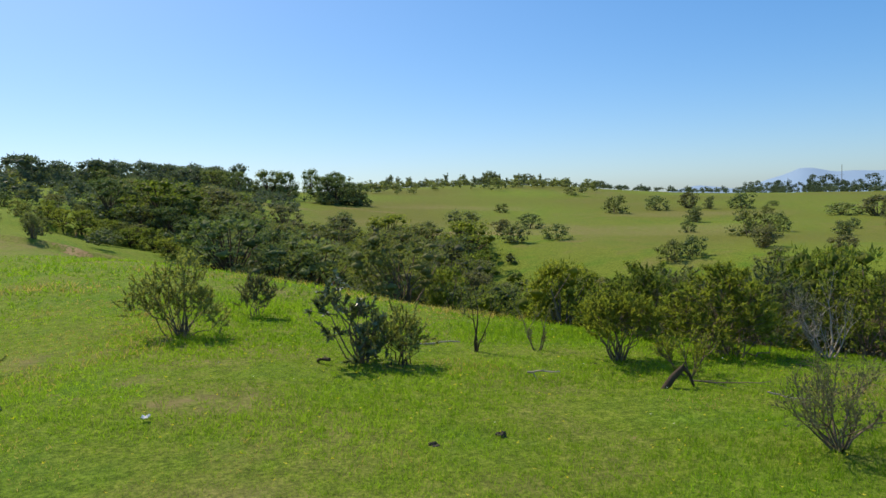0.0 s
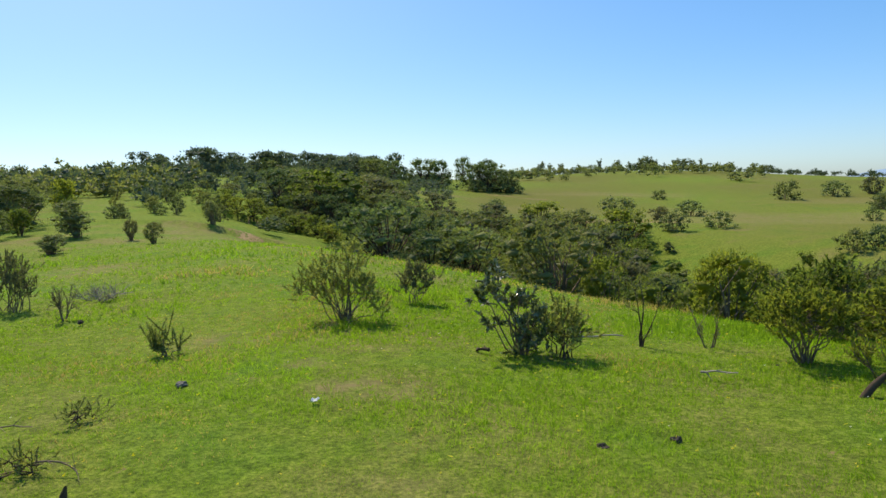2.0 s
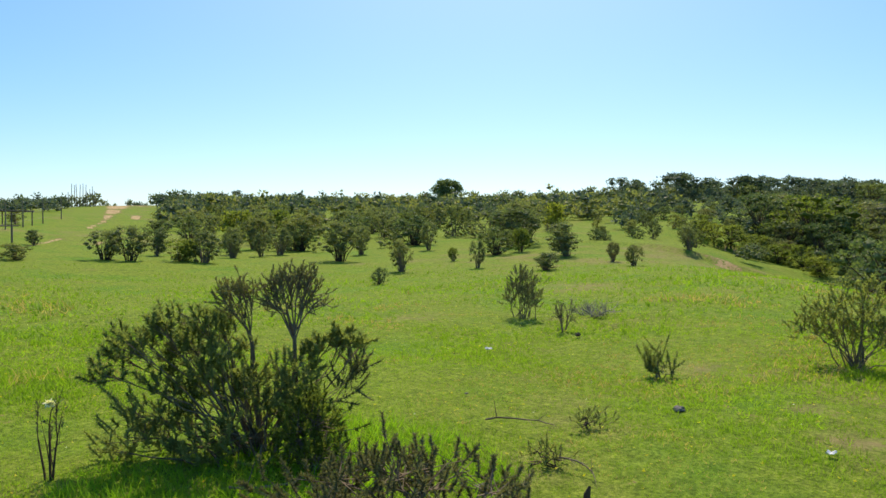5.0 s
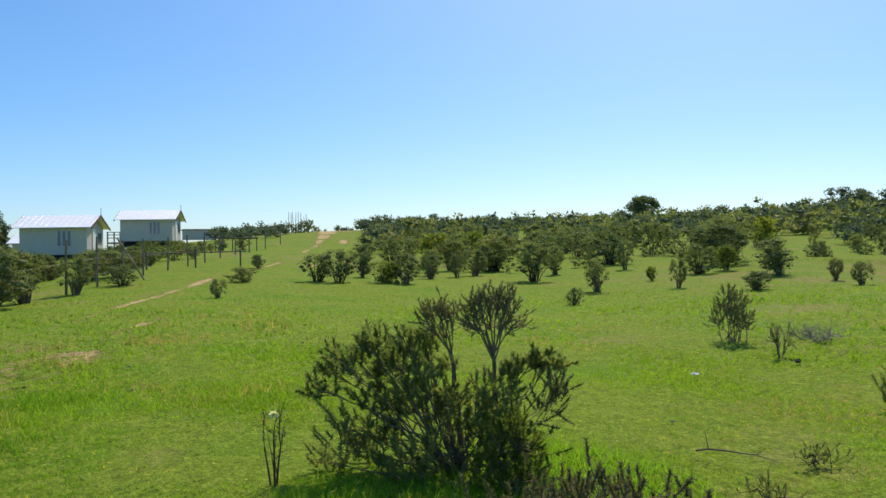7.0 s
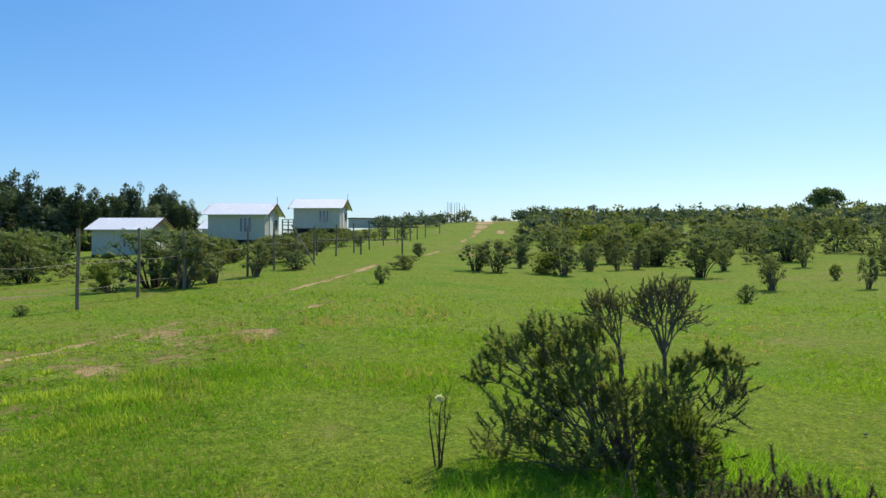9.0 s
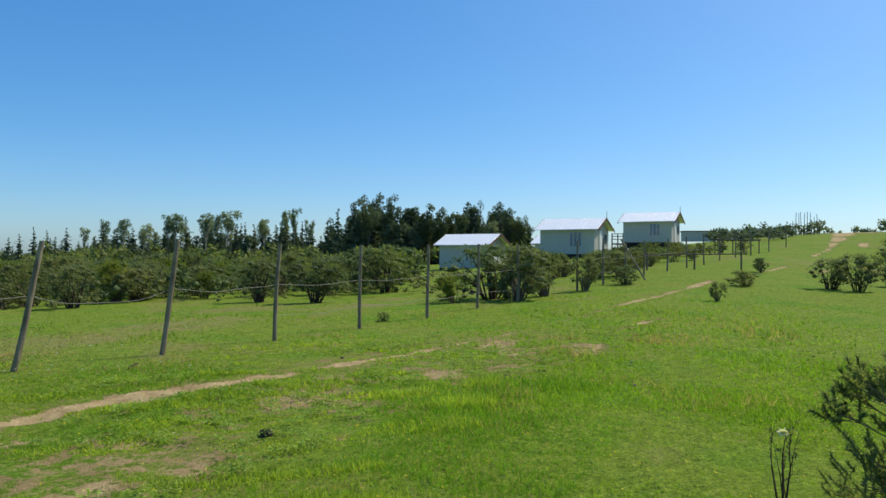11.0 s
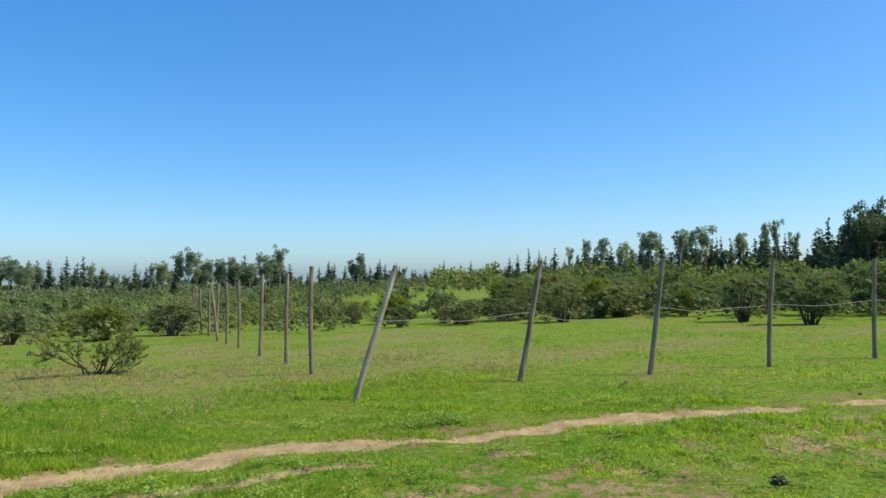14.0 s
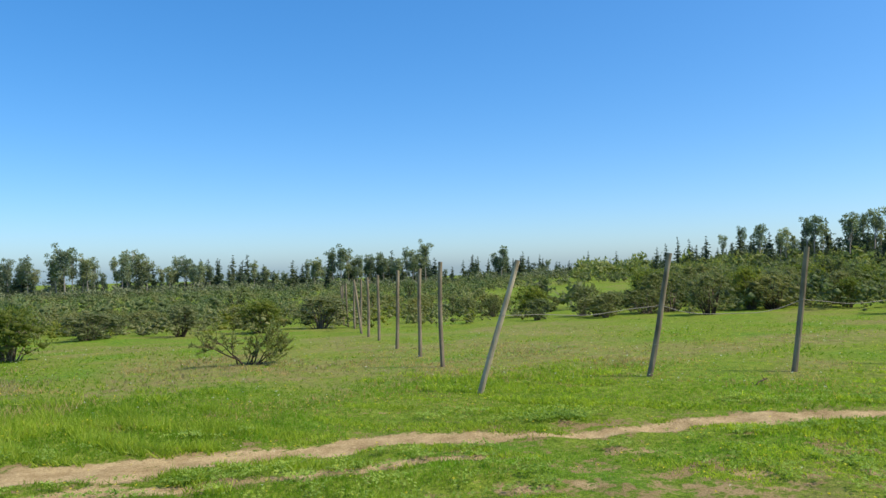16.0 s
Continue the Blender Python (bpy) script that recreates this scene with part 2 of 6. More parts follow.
# ---- the lie of the land: heights over bearing and distance, and a ravine cut into it ----
RAVINE = [(-62, 29, 2.6, 13.5), (-40, 27, 2.8, 13), (-18, 29, 3.0, 13), (-5, 32, 3.0, 13.5), (4, 36.5, 2.9, 14), (11, 43, 2.1, 12.5), (18, 55, 0.6, 9)]
KNOTS = (4, 10, 20, 34, 55, 85, 120, 180, 300)
HILLS = {-30: (0, .1, .2, -.4, -1.6, -1.2, .6, 2, 1.5), -18: (0, .1, .2, -.3, -1.4, -.6, 1.5, 2.9, 1.5),
         -6: (0, .1, .3, 0, -1.2, .1, 2.9, 7.4, 5), 4: (0, .1, .7, .2, -1.0, 1, 3.4, 6.8, 4),
         10: (0, .2, .9, .5, -.2, 1.8, 4, 5.8, 4), 16: (0, .2, 1.1, 1.3, 1.1, 3.5, 5.4, 5.1, 4),
         23: (0, .2, 1.1, 1.8, 2.3, 3.9, 6.1, 5.4, 4), 29: (0, .2, .7, 1.6, 1.8, 4.6, 7.0, 6.0, 4),
         36: (0, .1, .3, 1, 1.9, 4.0, 6.2, 5.6, 4)}
PLAIN = {58: (0, .1, .1, .3, 1.2, 3.3, 5.8, 5.6, 4), 72: (0, .1, .1, .6, 1.7, 3.9, 6.2, 5.2, 3),
         80: (0, .1, .3, .9, 2.2, 3.7, 4.4, 3.4, 2), 90: (0, .1, .3, .8, 1.5, 2, 1.5, .7, 0),
         100: (0, .1, .2, .3, .4, .4, .4, .3, 0), 125: (0, .1, 0, -.2, -.4, -.1, .1, .2, 0),
         136: (0, .1, 0, -.4, -.9, -1, -.7, -.5, -2), 150: (0, 0, -.2, -.7, -1.5, -2.0, -2.2, -2.4, -7),
         175: (0, 0, -.2, -.7, -1.6, -2.3, -2.6, -2.9, -8)}


def ravine(x, y):
    best, dip = np.full(np.shape(x), 1e9), np.zeros(np.shape(x))
    at = [(-math.sin(radians(a)) * r, math.cos(radians(a)) * r, d, w) for a, r, d, w in RAVINE]
    for (ax, ay, ad, aw), (bx, by, bd, bw) in zip(at, at[1:]):
        ux, uy = bx - ax, by - ay
        k = np.clip(((x - ax) * ux + (y - ay) * uy) / (ux * ux + uy * uy), 0, 1)
        far = np.hypot(x - ax - k * ux, y - ay - k * uy) / (aw + k * (bw - aw))
        dip = np.where(far < best, -(ad + k * (bd - ad)) / (1 + far ** 6), dip)
        best = np.minimum(best, far)
    return dip


def hill_table():
    """Heights over bearing (every 3 degrees) and log distance, smoothed."""
    rows = {**HILLS, **PLAIN}
    bearings = sorted(rows)
    fine = np.linspace(0, math.log(1500), 110)
    prof = np.array([np.interp(fine, np.log(KNOTS + (900,)), rows[b] + (-30.0,)) for b in bearings])
    ring = np.arange(0, 360, 3)
    keys = np.array(bearings + [bearings[0] + 360], float)
    prof = np.vstack([prof, prof[:1]])
    table = np.array([[np.interp((b - keys[0]) % 360 + keys[0], keys, prof[:, j]) for j in range(len(fine))] for b in ring])
    for _ in range(3):
        table = (np.roll(table, 1, 0) + 2 * table + np.roll(table, -1, 0)) / 4
        pad = np.pad(table, ((0, 0), (2, 2)), "edge")
        table = (pad[:, :-4] + 2 * pad[:, 1:-3] + 3 * pad[:, 2:-2] + 2 * pad[:, 3:-1] + pad[:, 4:]) / 9
    return table


TABLE = hill_table()


def land(x, y):
    """The height of the open ground at x, y (arrays or numbers)."""
    x, y = np.asarray(x, float), np.asarray(y, float)
    r = np.hypot(x, y)
    u = (np.degrees(np.arctan2(-x, y)) % 360) / 3
    v = np.clip(np.log(np.maximum(r, 1)) / math.log(1500) * 109, 0, 108.99)
    i, j = np.floor(u).astype(int), np.floor(v).astype(int)
    a, b = u - i, v - j
    i, k = i % 120, (i + 1) % 120
    z = (TABLE[i, j] * (1 - a) + TABLE[k, j] * a) * (1 - b) + (TABLE[i, j + 1] * (1 - a) + TABLE[k, j + 1] * a) * b
    return z + ravine(x, y)


# ---- mesh helpers ----
def part(name, data, material, parent=None, label=""):
    """Links a bmesh, a mesh or (points, faces) as one mesh object under a thing or a part."""
    if isinstance(data, bmesh.types.BMesh):
        me = bpy.data.meshes.new(name)
        data.to_mesh(me)
        data.free()
    elif isinstance(data, tuple):
        me = sheet(name, *data)
    else:
        me = data
    if not me.materials:
        me.materials.append(material)
    ob = new(name, me)
    ob.parent = parent
    return tagged(ob, label)


def sheet(name, points, faces):
    """A mesh from arrays: points n x 3, faces m x 4 (or m x 3)."""
    points, faces = np.asarray(points, np.float32), np.asarray(faces, np.int32)
    me = bpy.data.meshes.new(name)
    me.vertices.add(len(points))
    me.vertices.foreach_set("co", points.ravel())
    me.loops.add(faces.size)
    me.loops.foreach_set("vertex_index", faces.ravel())
    me.polygons.add(len(faces))
    me.polygons.foreach_set("loop_start", np.arange(0, faces.size, faces.shape[1], dtype=np.int32))
    me.polygons.foreach_set("loop_total", np.full(len(faces), faces.shape[1], np.int32))
    me.update(calc_edges=True)
    return me


def thing(name, x, y, label, category, group="", z=None, turn=0.0, size=1.0):
    ob = new(name)
    ob.matrix_basis = pose(x, y, float(land(x, y)) if z is None else z, 0, 0, turn) @ Matrix.Scale(size, 4)
    return tagged(ob, label, category, group)


def box(bm, x0, y0, z0, x1, y1, z1, bevel=0.0):
    made = bmesh.ops.create_cube(bm, size=1, matrix=Matrix.Translation(((x0 + x1) / 2, (y0 + y1) / 2, (z0 + z1) / 2)) @ Matrix.Diagonal((x1 - x0, y1 - y0, z1 - z0, 1)))
    if bevel:
        edges = {e for v in made["verts"] for e in v.link_edges}
        bmesh.ops.bevel(bm, geom=list(edges), offset=bevel, segments=1, affect="EDGES")
    return bm


def tubes(segments, sides=5):
    """Tapered round pieces from rows of start, end, start radius and end radius."""
    seg = np.array([(*a, *b, ra, rb) for a, b, ra, rb in segments], float)
    a, b, ra, rb = seg[:, :3], seg[:, 3:6], seg[:, 6], seg[:, 7]
    d = b - a
    d /= np.maximum(np.linalg.norm(d, axis=1), 1e-6)[:, None]
    side = np.cross(d, np.where(np.abs(d[:, 2:]) < 0.9, (0, 0, 1.0), (1.0, 0, 0)))
    side /= np.linalg.norm(side, axis=1)[:, None]
    up = np.cross(side, d)
    ang = np.arange(sides) * 2 * math.pi / sides
    ring = side[:, None] * np.cos(ang)[None, :, None] + up[:, None] * np.sin(ang)[None, :, None]
    lo, hi = a[:, None] + ring * ra[:, None, None], b[:, None] + ring * rb[:, None, None]
    points = np.concatenate([lo, hi], 1).reshape(-1, 3)
    k, n = np.arange(sides), len(seg)
    quad = np.stack([k, (k + 1) % sides, (k + 1) % sides + sides, k + sides], 1)
    faces = (quad[None] + (np.arange(n) * 2 * sides)[:, None, None]).reshape(-1, 4)
    return points, faces


def sweep(line, radius, sides=5):
    """One unbroken round strand along a line of points."""
    line = np.asarray(line, float)
    d = np.gradient(line, axis=0)
    d /= np.linalg.norm(d, axis=1)[:, None]
    side = np.cross(d, (0.05, 0.03, 1.0))
    side /= np.linalg.norm(side, axis=1)[:, None]
    up = np.cross(side, d)
    ang = np.arange(sides) * 2 * math.pi / sides
    pts = (line[:, None] + (side[:, None] * np.cos(ang)[None, :, None] + up[:, None] * np.sin(ang)[None, :, None]) * radius).reshape(-1, 3)
    k = np.arange(sides)
    quad = np.stack([k, (k + 1) % sides, (k + 1) % sides + sides, k + sides], 1)
    return pts, (quad[None] + (np.arange(len(line) - 1) * sides)[:, None, None]).reshape(-1, 4)


def leaves(at, way, length, width, rng, droop=0.0, slim=False, face=None):
    """One small pointed leaf a row, standing at `at` along `way`; face: the way its flat side looks."""
    n = len(at)
    way = way / np.maximum(np.linalg.norm(way, axis=1), 1e-6)[:, None]
    side = np.cross(way, rng.normal(size=(n, 3)) if face is None else face)
    side /= np.maximum(np.linalg.norm(side, axis=1), 1e-6)[:, None]
    ln = (length * rng.uniform(0.6, 1.3, n))[:, None]
    wd = (width * rng.uniform(0.7, 1.3, n))[:, None]
    mid, tip = at + way * ln * 0.5, at + way * ln
    tip[:, 2] -= droop * ln[:, 0]
    if slim:
        return np.stack([at - side * wd / 2, at + side * wd / 2, tip], 1).reshape(-1, 3), np.arange(3 * n).reshape(-1, 3)
    points = np.stack([at, mid + side * wd / 2, tip, mid - side * wd / 2], 1).reshape(-1, 3)
    return points, np.arange(4 * n).reshape(-1, 4)


# ---- plants ----
def grow(rng, stems, height, spread, levels, forks, thick, crook):
    """The wood of a bush: pieces, and the twigs (start, end) that carry leaves."""
    pieces, twigs = [], []

    def shoot(p, d, length, r, level):
        steps = 3
        for _ in range(steps):
            d = d + rng.normal(0, crook / steps, 3) + np.array([0, 0, 0.25 / steps])
            d /= np.linalg.norm(d)
            q = p + d * length / steps
            r2 = r * 0.86
            pieces.append((p, q, r, r2))
            if level >= 1:
                twigs.append((p, q))
            if level < levels and rng.uniform() < 0.55 * (1 if level else 0.7):
                e = d + rng.normal(0, 0.7, 3)
                shoot(q, e / np.linalg.norm(e), length * rng.uniform(0.35, 0.6), r2 * 0.55, max(level + 1, levels - 1))
            p, r = q, r2
        if level < levels:
            for _ in range(rng.integers(forks[0], forks[1] + 1)):
                e = d + rng.normal(0, 0.55, 3) * (1.0, 1.0, 0.7)
                shoot(p, e / np.linalg.norm(e), length * rng.uniform(0.55, 0.85), r * 0.72, level + 1)

    total = sum(0.7 ** k for k in range(levels + 1))
    for _ in range(stems):
        a = rng.uniform(0, 2 * math.pi)
        d = np.array([math.cos(a) * spread, math.sin(a) * spread, 1.0]) * (1, 1, rng.uniform(0.7, 1.2)) * (0.9, 0.9, 1)
        shoot(np.array([math.cos(a), math.sin(a), 0]) * 0.06 * rng.uniform(0, 1) + (0, 0, -0.03), d / np.linalg.norm(d),
              height / total * rng.uniform(0.8, 1.15), thick * rng.uniform(0.7, 1.1), 0)
    return pieces, twigs


def leaf_cloud(rng, twigs, count, length, width):
    """Leaves along twigs, standing a little off them."""
    a, b = np.array([t[0] for t in twigs]), np.array([t[1] for t in twigs])
    i = rng.integers(0, len(a), count)
    at = a[i] + (b - a)[i] * rng.uniform(0, 1.15, (count, 1))
    d = (b - a)[i]
    d /= np.maximum(np.linalg.norm(d, axis=1), 1e-6)[:, None]
    way = d * 0.9 + rng.normal(0, 1, (count, 3)) * 0.45 + (0, 0, 0.25)
    at = at + rng.normal(0, 1, (count, 3)) * 0.006
    at[:, 2] = np.maximum(at[:, 2], 0.01)
    return leaves(at, way, length, width, rng, 0.0)


EIGHT_POINTS = np.array(((1, 0, 0), (-1, 0, 0), (0, 1, 0), (0, -1, 0), (0, 0, 1), (0, 0, -1)), float)
EIGHT_FACES = np.array(((0, 2, 4), (2, 1, 4), (1, 3, 4), (3, 0, 4), (2, 0, 5), (1, 2, 5), (3, 1, 5), (0, 3, 5)))


def cores(rng, centres, sizes, share):
    """The shaded inside of leafy lumps: one uneven eight-sided body a lump."""
    n, m = len(centres), len(EIGHT_POINTS)
    pts = centres[:, None] + (EIGHT_POINTS[None] + rng.normal(0, 0.2, (n, m, 3))) * (sizes * share)[:, None]
    return pts.reshape(-1, 3), (EIGHT_FACES[None] + (np.arange(n) * m)[:, None, None]).reshape(-1, 3)


def joined(*meshes):
    pts, fcs, at = [], [], 0
    for p, f in meshes:
        pts.append(p)
        fcs.append(f + at)
        at += len(p)
    return np.concatenate(pts), np.concatenate(fcs)


def crown_leaves(rng, centres, sizes, per, leaf, ragged=0.3, broad=0.6, core=0.55):
    """Leafy lumps: a shaded core each, most leaves lie like shingles on it, some stand out of it as sprigs."""
    k = len(centres) * per
    i = np.repeat(np.arange(len(centres)), per)
    v = rng.normal(size=(k, 3))
    v /= np.linalg.norm(v, axis=1)[:, None]
    v[:, 2] = np.where(rng.uniform(size=k) < 0.6, np.abs(v[:, 2]), v[:, 2])
    sprig = rng.uniform(size=(k, 1)) < ragged
    at = centres[i] + v * sizes[i] * rng.uniform(0.76, 1.0, (k, 1)) * np.where(sprig, rng.uniform(0.9, 1.22, (k, 1)), 1.0)
    tangent = np.cross(v, rng.normal(size=(k, 3)))
    tangent /= np.maximum(np.linalg.norm(tangent, axis=1), 1e-6)[:, None]
    way = np.where(sprig, v + (0, 0, 0.8) + rng.normal(0, 0.35, (k, 3)), tangent + 0.45 * v + (0, 0, 0.2))
    face = np.where(sprig, rng.normal(size=(k, 3)), v + rng.normal(0, 0.3, (k, 3)))
    keep = at[:, 2] > 0.02
    crown = leaves(at[keep], way[keep], leaf, leaf * broad, rng, 0.0, True, face[keep])
    return joined(crown, cores(rng, centres, sizes, core)) if core else crown


def dome_shrub(rng, w, h, count, leaf, lumps=22, legs=0.12, vase=0.45, lump=0.115):
    """A far bush: crooked forked stems and a crown of many leafy lumps, with gaps and an uneven outline; vase: how far it narrows downwards."""
    pieces, mid, size = [], [], []
    squash, lean = rng.uniform(0.8, 1.2, 2), rng.normal(0, 0.05, 2) * w
    limbs = [(rng.uniform(0, 2 * math.pi), rng.uniform(0.5, 1.0)) for _ in range(5)]
    for k in range(lumps):
        e = ((k + rng.uniform(0, 1)) / lumps) ** 0.75
        a, far = limbs[k % 5]
        a += rng.normal(0, 0.55)
        shape = math.sqrt(max(0.03, 1 - ((e - 0.5) / 0.56) ** 2)) if e > 0.5 else 1 - vase * (1 - e / 0.5) ** 1.3
        out = shape * math.sqrt(rng.uniform(0.05, 1)) * (0.75 + 0.25 * far) * 0.43 * w
        c = np.array([math.cos(a) * out * squash[0] + lean[0] * e, math.sin(a) * out * squash[1] + lean[1] * e, h * (legs + (0.92 - legs) * e * (0.8 + 0.2 * far))])
        bend = c * (0.4, 0.4, 0.45) + rng.normal(0, 0.03, 3) * w
        if k % 2 == 0:
            pieces.append((np.array([math.cos(a), math.sin(a), 0]) * 0.05 * w + (0, 0, -0.1), bend, 0.02 * h, 0.013 * h))
            pieces.append((bend, c, 0.013 * h, 0.004 * h))
        mid.append(c)
        size.append(np.array([lump * w, lump * w, lump * 0.8 * h]) * rng.uniform(0.55, 1.3))
    return pieces, crown_leaves(rng, np.array(mid), np.array(size), max(4, count // lumps), leaf, 0.55)


def bush_thing(name, x, y, label, category, group, pieces, crown, bark, leaf_mat, turn=0.0):
    ob = thing(name, x, y, label, category, group, None, turn)
    part("stem", tubes(pieces, 3), bark, ob)
    if crown is not None:
        part("foliage", crown, leaf_mat, ob)
    return ob


def tall_tree(rng, h, kind, fine=False):
    """Wood and crown of a far tree: broad, gum or pine."""
    pieces, pts, dirs = [], [], []
    if kind == "pine":
        pieces.append((np.zeros(3) - (0, 0, 0.3), np.array([0, 0, h]), 0.016 * h, 0.004 * h))
        skew = rng.uniform(0.65, 1.4, 9)
        mid, size = [], []
        for k in range(64):
            e = 0.08 + 0.9 * ((k + rng.uniform(-2.5, 2.5)) / 63)
            e = min(max(e, 0.08), 0.985)
            z, a = h * e, rng.uniform(0, 2 * math.pi)
            reach = 0.25 * h * (1.0 - e + 0.03) ** 0.75 * skew[int(e * 8.9)] * rng.uniform(0.5, 1.2)
            tip = np.array([math.cos(a) * reach, math.sin(a) * reach, z + rng.uniform(-0.25, 0.12) * reach])
            if k % 3 == 0:
                pieces.append((np.array([0, 0, z]), tip, 0.004 * h, 0.001 * h))
            m = 15
            t = rng.uniform(0.1, 1.05, (m, 1))
            pts.append(np.array([0, 0, z]) + (tip - (0, 0, z)) * t + rng.normal(0, 0.003 * h + 0.06 * reach, (m, 3)))
            dirs.append((tip - (0, 0, z)) / max(reach, 0.1) + rng.normal(0, 0.5, (m, 3)) + (0, 0, 0.35))
            if k % 4 == 1 and e < 0.85:
                mid.append(np.array([math.cos(a) * reach * 0.25, math.sin(a) * reach * 0.25, z]))
                size.append(np.array([0.15, 0.15, 0.10]) * h * (1.04 - e))
        at, way = np.concatenate(pts), np.concatenate(dirs)
        taper = np.clip(1.25 - at[:, 2] / h, 0.32, 1)
        return pieces, joined(leaves(at, way, 0.062 * h * taper, 0.034 * h * taper, rng, 0.0, True), cores(rng, np.array(mid), np.array(size), 1.0))
    if kind in ("gum", "oval_gum", "wood_gum"):
        # a bare pale stem, ascending limbs and separate hanging leaf clumps; the oval kind is leafy lower down
        oval = kind != "gum"
        lean = rng.normal(0, 0.035, 2) * h
        low = 0.36 if oval else rng.uniform(0.42, 0.54)
        fork = np.array([lean[0] * 0.5, lean[1] * 0.5, h * (low if not oval else 0.42)])
        pieces.append((np.zeros(3) - (0, 0, 0.3), fork, 0.013 * h, 0.009 * h))
        mid, size = [], []
        for limb in range(6 if oval else int(rng.integers(4, 7))):
            a = rng.uniform(0, 2 * math.pi)
            top = h * rng.uniform(0.78, 0.97)
            rr = h * rng.uniform(0.03, 0.10 if oval else 0.13)
            end = np.array([lean[0] + math.cos(a) * rr, lean[1] + math.sin(a) * rr, top])
            pieces.append((fork * (1, 1, rng.uniform(0.85, 1)), end * (0.75, 0.75, 0.9), 0.006 * h, 0.003 * h))
            for k in range(5 if oval else 4):
                e = rng.uniform(0.0 if oval else 0.35, 1.0)
                c = fork + (end - fork) * e + rng.normal(0, 0.03, 3) * h * (1, 1, 0.5)
                if oval:
                    c[2] = max(c[2], h * 0.34)
                mid.append(c)
                size.append(np.array([0.037, 0.037, 0.074] if kind == "wood_gum" else [0.046, 0.046, 0.062]) * h * rng.uniform(0.7, 1.25))
        return pieces, crown_leaves(rng, np.array(mid), np.array(size), 52, 0.032 * h, 0.5, 0.5, 0.42)
    fork = np.array([0, 0, h * 0.18])
    pieces.append((np.zeros(3) - (0, 0, 0.3), fork, 0.035 * h, 0.028 * h))
    mid, size = [], []
    for k in range(44 if fine else 16):
        a, up = rng.uniform(0, 2 * math.pi), rng.uniform(0.06, 0.86)
        rr = h * 0.46 * math.sqrt(max(0.05, 1 - ((up - 0.38) / 0.54) ** 2)) * math.sqrt(rng.uniform(0.1, 1))
        c = np.array([math.cos(a) * rr, math.sin(a) * rr, h * up])
        pieces.append((fork, c, 0.012 * h, 0.004 * h))
        mid.append(c)
        size.append(np.array([0.15, 0.15, 0.115]) * h * rng.uniform(0.6, 1.25) * (0.78 if fine else 1))
    s = 0.033 if fine else 0.06
    return pieces, crown_leaves(rng, np.array(mid), np.array(size), 56 if fine else 40, s * h, 0.45, 0.7)


# ---- the ground ----
RUTS = {"main track": ((14, -4.5), (6, -6.9), (-0.8, -7.55), (-2.1, -7.22), (-3.2, -7.06), (-4.3, -6.66), (-5.15, -6.06), (-5.55, -5.66), (-6.2, -5.5), (-6.85, -5.27), (-7.5, -4.95), (-8.2, -4.58), (-9.0, -4.05), (-10.3, -3.5), (-14.1, -1.6),
                       (-17.3, -0.2), (-24.9, 3.0), (-30.3, 5.2), (-41.3, 11.1), (-62, 20), (-86, 29), (-109, 37), (-130, 44)),
        "near track": ((0, -5.6), (-3.0, -5.2), (-4.5, -4.3), (-5.8, -3.3), (-7.9, -3.0), (-9.9, -1.9), (-13.4, -0.2), (-20, 3.0), (-29, 7.2), (-40, 12.8),
                       (-61, 22), (-85, 31), (-108, 39), (-129, 46)),
        "side strand": ((-0.9, -6.85), (-1.4, -6.68), (-2.45, -6.22), (-3.1, -6.03), (-3.8, -5.89), (-4.4, -5.62))}
# half the main rut's width along x
RUT_HALF = np.array(((-10.5, 0.085), (-9.9, 0.09), (-9.0, 0.14), (-8.1, 0.22), (-7.5, 0.27), (-6.9, 0.17), (-6.1, 0.11), (-5.5, 0.09), (-5.1, 0.22), (-4.2, 0.26), (-3.2, 0.25), (-2.5, 0.34), (-1.5, 0.38)))
BARE = ((-7.99, -3.06, 0.56, 0.23), (-8.84, -2.39, 0.32, 0.15), (-10.03, -1.66, 0.52, 0.28), (-11.11, -1.40, 0.27, 0.46), (-13.21, -1.27, 0.58, 0.28), (-12.5, -0.75, 0.80, 0.30), (-13.24, -0.02, 0.63, 0.55), (-4.11, -4.61, 0.28, 0.19),
        (-4.59, -4.41, 0.21, 0.12), (-5.72, -4.92, 0.20, 0.12), (-5.89, -3.76, 0.23, 0.16), (-5.36, -3.07, 0.19, 0.19), (-4.67, -3.39, 0.21, 0.14), (-5.78, -3.01, 0.10, 0.22), (-6.60, -3.28, 0.26, 0.12), (-5.81, -4.83, 0.30, 0.09), (-9.23, -3.20, 0.40, 0.10), (-4.56, -8.09, 0.35, 0.06),
        (-15.4, 31.0, 1.2, 0.35), (-18.2, 39.0, 1.2, 0.35), (3.0, 60, 5, 1.2), (-8, 83, 4, 1.0))
